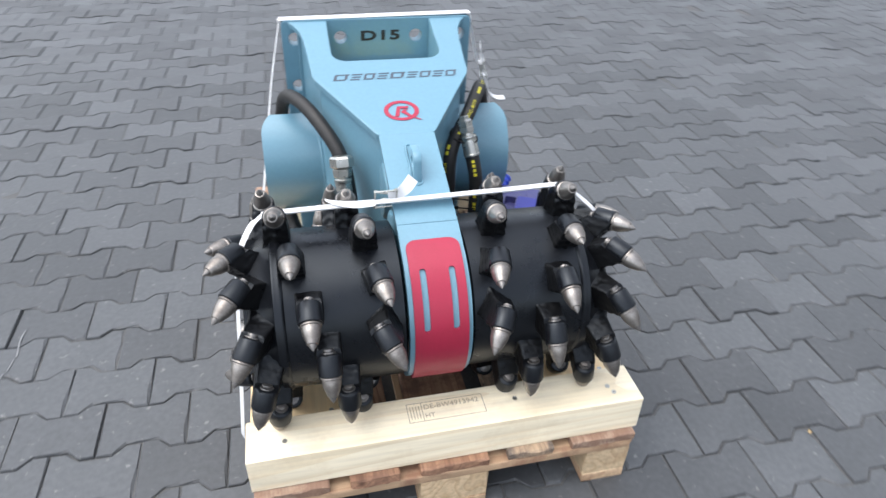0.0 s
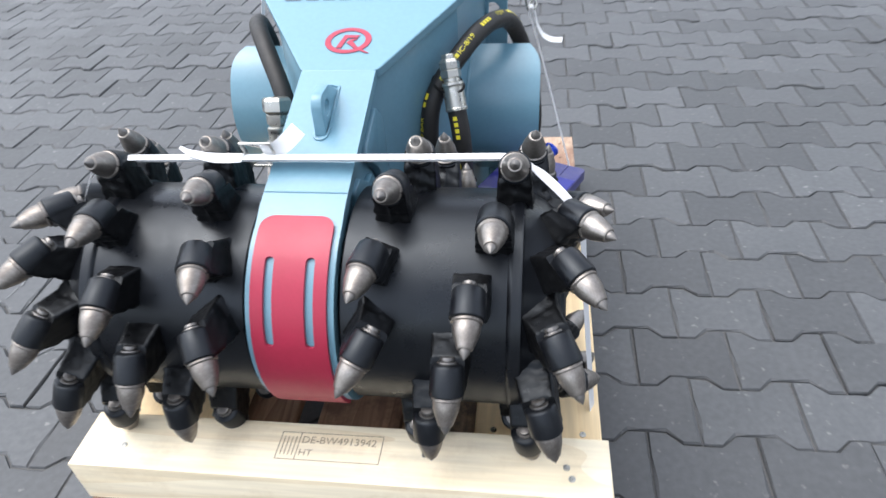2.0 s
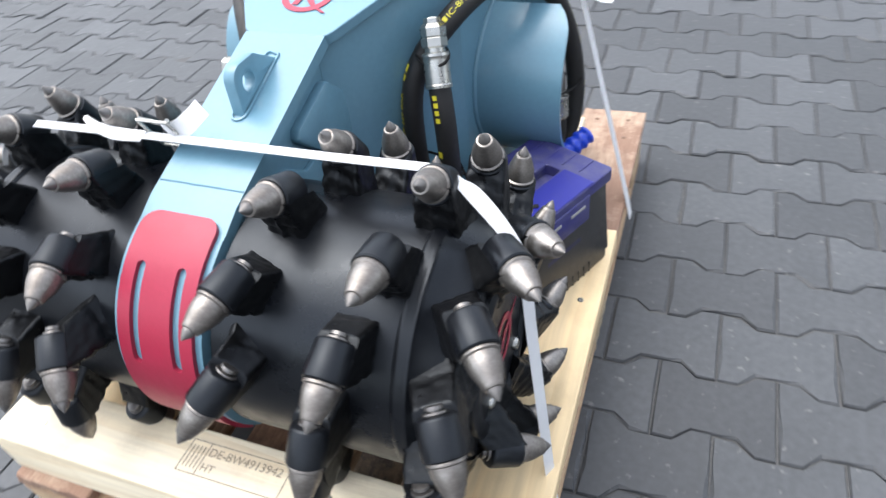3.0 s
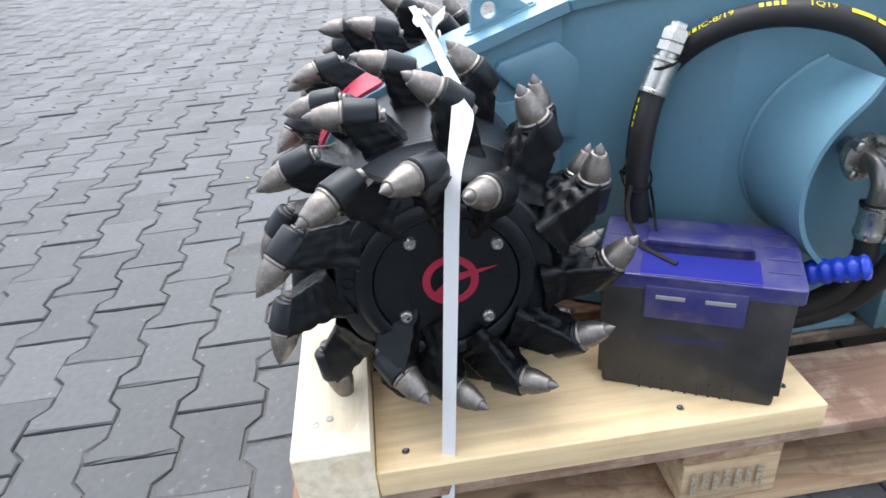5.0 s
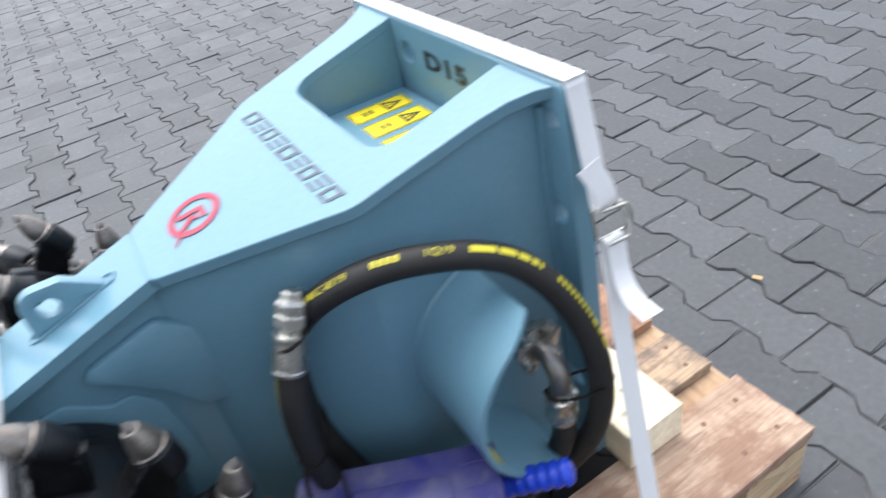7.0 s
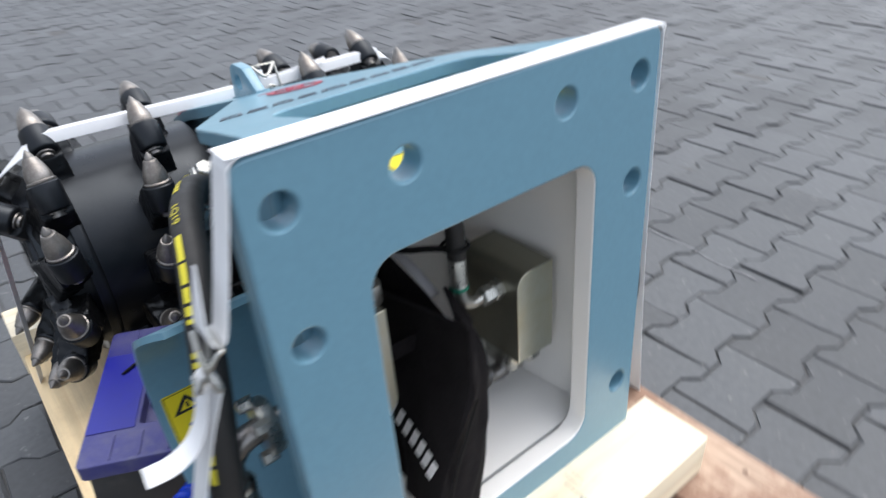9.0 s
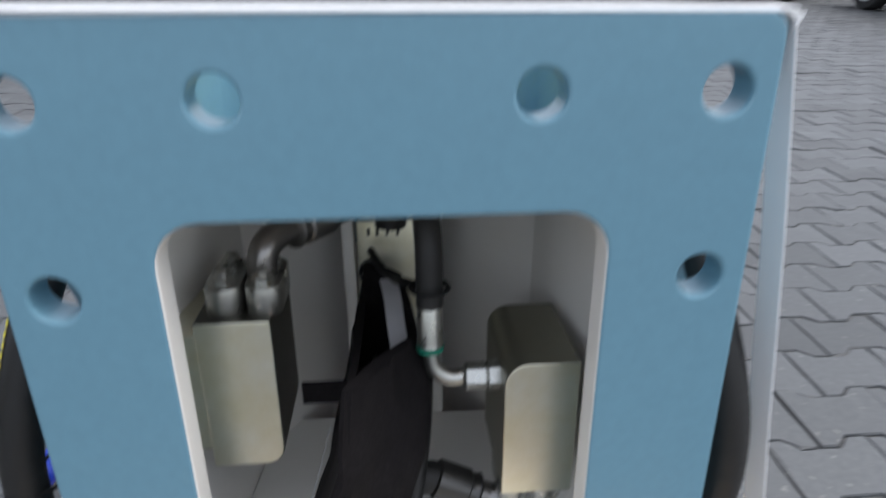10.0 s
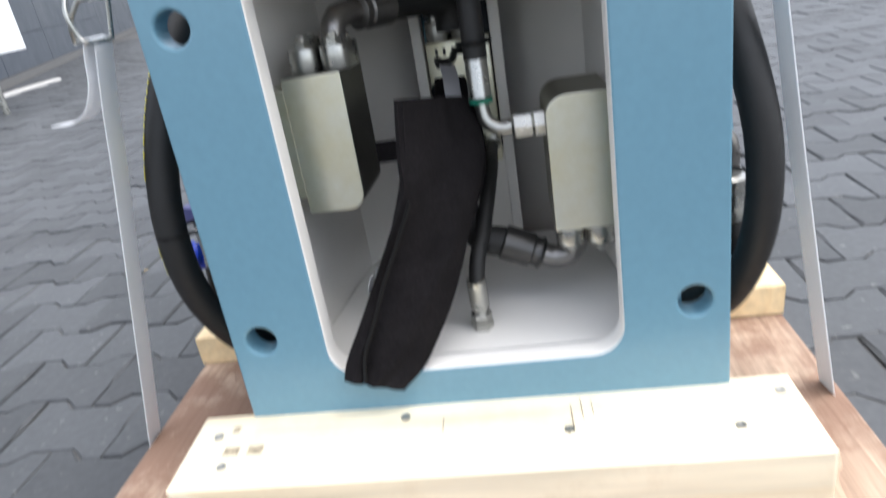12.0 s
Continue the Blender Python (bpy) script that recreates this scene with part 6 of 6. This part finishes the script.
for k in range(5200):
    c = Vector((rng.uniform(-40, 2), rng.uniform(-24.5, -22.0), 0))
    c.z = rng.uniform(0.02, 1.5 + 0.7 * noise.noise(Vector((c.x * 0.35, c.y * 0.3, 0))))
    a = rng.uniform(0, 6.28)
    u = Vector((math.cos(a), math.sin(a), rng.uniform(-0.6, 0.6))).normalized() * rng.uniform(0.08, 0.17)
    w = Vector((-math.sin(a), math.cos(a), rng.uniform(-0.8, 0.8))).normalized() * rng.uniform(0.05, 0.1)
    vs = [hedge.verts.new(c + p) for p in (-u, w, u, -w)]
    hedge.faces.new(vs)
tagged(part("hedge", hedge, HEDGE), "dark green hedge at the edge of the yard", "hedge", kind="stuff")


def parked_car(paint, m, label):
    """A parked estate car with sills, glazing and alloy wheels."""
    car = tagged(empty("parked_car", m), label, "car", "parked cars")
    bm = bmesh.new()
    prof = [(-2.2, 0.36), (-2.15, 0.75), (-2.05, 0.95), (-1.15, 1.02), (-0.55, 1.45), (1.25, 1.5), (1.85, 1.05), (2.15, 0.98), (2.2, 0.6), (2.15, 0.36)]
    a = [bm.verts.new((y, -0.86 + 0.12 * max(0, z - 1.0) * 2, z)) for y, z in prof]
    b = [bm.verts.new((y, 0.86 - 0.12 * max(0, z - 1.0) * 2, z)) for y, z in prof]
    n = len(prof)
    for i in range(n):
        bm.faces.new((a[i], a[(i + 1) % n], b[(i + 1) % n], b[i]))
    bm.faces.new(a[::-1])
    bm.faces.new(b)
    bmesh.ops.bevel(bm, geom=bm.edges[:], offset=0.06, segments=3, affect="EDGES")
    part("body", bm, paint, car, "", 40)
    bm = bmesh.new()
    box(bm, -2.12, 2.12, -0.84, 0.84, 0.2, 0.37, 0.03)
    part("sill", bm, SILL, car, "dark plastic sill")
    for y0, z0, y1, z1 in ((-1.12, 1.075, -0.60, 1.445), (1.80, 1.12, 1.33, 1.475)):
        bm = bmesh.new()
        k = 1 if y1 > y0 else -1
        cs = [bm.verts.new((y, w, z)) for y, w, z in ((y0 - 0.05 * k, -0.70, z0 + 0.03), (y0 - 0.05 * k, 0.70, z0 + 0.03), (y1 - 0.05 * k, 0.62, z1 + 0.03), (y1 - 0.05 * k, -0.62, z1 + 0.03))]
        face = bm.faces.new(cs)
        low = bmesh.ops.extrude_face_region(bm, geom=[face])["geom"]
        for v in low:
            if isinstance(v, bmesh.types.BMVert):
                v.co.z -= 0.05
        part("windscreen" if k > 0 else "rear_window", bm, CARGLASS, car)
    for end, nm, mt in ((-1, "headlight", CARGLASS), (1, "tail_light", RED)):
        for w in (-0.66, 0.66):
            bm = bmesh.new()
            box(bm, end * 2.13 - 0.05, end * 2.13 + 0.05, w - 0.16, w + 0.16, 0.68, 0.82, 0.02)
            part(nm, bm, mt, car, "", 30)
    for s in (-1, 1):
        bm = bmesh.new()
        sheet(bm, [Vector(p) for p in ((-1.0, 1.03), (-0.5, 1.38), (1.15, 1.42), (1.55, 1.05))], [], 0.02, axes((0, s * 0.845, 0), (1, 0, 0), (0, 0, 1), (0, -s, 0)) @ pose(0, 0, 0.0, 0, 0, 0))
        part("side_window", bm, CARGLASS, car)
        for y in (-1.35, 1.3):
            q = axes((y, s * 0.80, 0.315), (1, 0, 0), (0, 0, s), (0, s, 0))
            bm = bmesh.new()
            lathe(bm, [(-0.11, 0.21), (-0.11, 0.29), (-0.08, 0.315), (0.08, 0.315), (0.11, 0.29), (0.11, 0.21)], 32, q, caps=False)
            w = part("wheel", bm, TYRE, car, "", 40)
            bm = bmesh.new()
            lathe(bm, [(0.07, 0.21), (0.10, 0.205), (0.085, 0.18), (0.03, 0.17)], 32, q, caps=False)
            lathe(bm, [(0.03, 0.2), (0.035, 0.001)], 24, q, caps=False)
            for k in range(5):
                box(bm, -0.02, 0.02, 0.03, 0.2, 0.06, 0.09, 0.004, q @ pose(0, 0, 0, 0, 0, 72 * k))
            part("rim", bm, RIM, w, "silver alloy rim", 40)
    return car


parked_car(CARGREY, pose(-7.0, -11.3, 0, 0, 0, 33), "dark grey parked estate car on the paving")
parked_car(CARBLACK, pose(-7.55, -7.15, 0, 0, 0, 90), "black parked estate car on the paving")

# a few scraps on the paving
leaf_mat = grain(mat("dry_leaf", (0.42, 0.30, 0.14), 0.7), 30, 0.4, (0.3, 0.2, 0.08), 0.1)
rng = random.Random(11)
for x, y, sz in ((0.035, 0.955, 0.012), (0.9, -0.6, 0.006), (-1.1, -0.9, 0.007)):
    bm = bmesh.new()
    pts = rounded([(-sz, -sz * 0.4), (sz * 0.9, -sz * 0.5), (sz, sz * 0.5), (-sz * 0.7, sz * 0.5)], sz * 0.2, 3)
    sheet(bm, pts, [], 0.0012, pose(x, y, 0.005, 8, 4, 30))
    tagged(part("dry_leaf", bm, leaf_mat), "small dry tan leaf lying on the paving", "leaf", "scraps on the paving")

# chalky scratch across the pavers
CHALK = grain(mat("chalky_scratch", (0.22, 0.225, 0.23), 0.8), 60, 0.9, (0.12, 0.125, 0.13), 0.0)
scratch = tagged(empty("scratch_mark"), "thin pale scratch running over the dark pavers", "scratch", kind="structure")
rng = random.Random(4)
y = -0.30
while y < 0.06:
    ln = rng.uniform(0.03, 0.11)
    bm = bmesh.new()
    x = -1.043 + 0.012 * math.sin(y * 9)
    ribbon(bm, [Vector((x + 0.004 * math.sin((y + ln * u) * 40), y + ln * u, 0.0032)) for u in np.linspace(0, 1, 6)], [(1, 0, 0)] * 6, rng.uniform(0.002, 0.0042), 0.0004)
    part("streak", bm, CHALK, scratch)
    y += ln + rng.uniform(0.0, 0.03)

# ---- paving stones ----
PL, PP = 0.198, 0.1390
GAP = 0.0024


def paver_outline():
    h, w = 0.0825 - GAP / 2, 0.0565 - GAP / 2
    x0, x1 = GAP / 2, PL - GAP / 2
    top = [(x0, h), (0.036, h), (0.064, w), (0.136, w), (0.164, h), (x1, h)]
    return top + [(x, -y) for x, y in reversed(top)]


def paver_geometry(ol):
    """Top face, a bevelled rim and the sides down to the sand."""
    n = len(ol)
    c = (PL / 2, 0.0)
    verts = []
    for inset, z in ((0.0026, 0.0), (0.0, -0.0030), (0.0, -0.018)):
        for x, y in ol:
            dx, dy = x - c[0], y - c[1]
            verts.append((x - inset * (1 if dx > 0 else -1), y - inset * (1 if dy > 0 else -1), z))
    faces = [(0, 1, 10, 11), (1, 2, 9, 10), (2, 3, 8, 9), (3, 4, 7, 8), (4, 5, 6, 7)]
    faces = [tuple(reversed(f)) for f in faces]
    for k in range(2):
        for i in range(n):
            j = (i + 1) % n
            faces.append((k * n + i, k * n + j, (k + 1) * n + j, (k + 1) * n + i))
    return verts, faces


PV, PF = paver_geometry(paver_outline())
paving = tagged(empty("paving"), "dark grey interlocking bone-shaped concrete pavers", "paving", kind="structure")
rng = random.Random(21)


def worn_paver():
    """The same stone with a chipped, uneven rim."""
    ol = []
    flat = paver_outline()
    for (ax, ay), (bx, by) in zip(flat, flat[1:] + flat[:1]):
        n = 3 if math.hypot(bx - ax, by - ay) > 0.06 else 1
        ol += [(ax + (bx - ax) * k / n, ay + (by - ay) * k / n) for k in range(n)]
    n = len(ol)
    rim, edge, foot = [], [], []
    for x, y in ol:
        sx, sy = (1 if x > PL / 2 else -1), (1 if y > 0 else -1)
        end = x < 0.01 or x > PL - 0.01
        ch = rng.uniform(0.0020, 0.0040) + (rng.uniform(0.002, 0.006) if rng.random() < 0.14 else 0.0)
        ex, ey = rng.uniform(0, 0.0011), rng.uniform(0, 0.0011)
        rim.append((x - sx * (ch if end else 0.0), y - sy * (ch if abs(y) > 0.05 else 0.0), rng.uniform(-0.0004, 0.0002)))
        edge.append((x - sx * ex * end, y - sy * ey, -rng.uniform(0.003, 0.0046)))
        foot.append((x, y, -0.018))
    faces = [tuple(range(n))[::-1]]
    for k in range(2):
        for i in range(n):
            j = (i + 1) % n
            faces.append((k * n + i, k * n + j, (k + 1) * n + j, (k + 1) * n + i))
    return rim + edge + foot, faces


WORN = [worn_paver() for k in range(6)]
pave_meshes = []
for wv, wf in WORN:
    wm = bpy.data.meshes.new("paver")
    wm.from_pydata(wv, [], wf)
    wm.materials.append(PAVER)
    wm.update()
    pave_meshes.append(wm)
far_v, far_f = [], []
X0, Y0 = -0.576, -0.247
slots = []
for col in range(-120, 75):
    y = Y0 + PP * col
    for row in range(-95, 80):
        x = X0 + PL * row + (PL / 2 if col % 2 else 0.0)
        if x < -11 or x > 7 or y < -12.0 or y > 8.0:
            continue
        slots.append((x, y))
slots.sort(key=lambda p: (p[0] + 0.1 - 0.1) ** 2 + (p[1] + 0.1) ** 2)
shown = 0
for x, y in slots:
    dz = rng.gauss(0, 0.0014)
    rx, ry = rng.gauss(0, 0.5), rng.gauss(0, 0.5)
    m = pose(x, y, dz, rx, ry, rng.gauss(0, 0.25))
    under = -0.36 < x < 0.2 and -0.55 < y < 0.5
    if not under and shown < 300:
        ob = new("paver", pave_meshes[rng.randrange(6)])
        ob.parent = paving
        ob.matrix_basis = m
        shown += 1
    else:
        near_flag = (x * x + y * y) < 64
        base = len(far_v)
        cnt = 36 if near_flag else 24
        pv, pf = PV, PF
        if x * x + y * y < 6.5:
            pv, pf = WORN[rng.randrange(6)]
            cnt = len(pv)
        for v in pv[:cnt]:
            q = m @ Vector(v)
            far_v.append((q.x, q.y, q.z))
        for f in pf:
            if max(f) < cnt:
                far_f.append(tuple(base + i for i in f))
me = bpy.data.meshes.new("paver_field")
me.from_pydata(far_v, [], far_f)
me.materials.append(PAVER_FAR)
me.update()
field = new("paver_field", me)
field.parent = paving
tagged(field, kind="stuff")
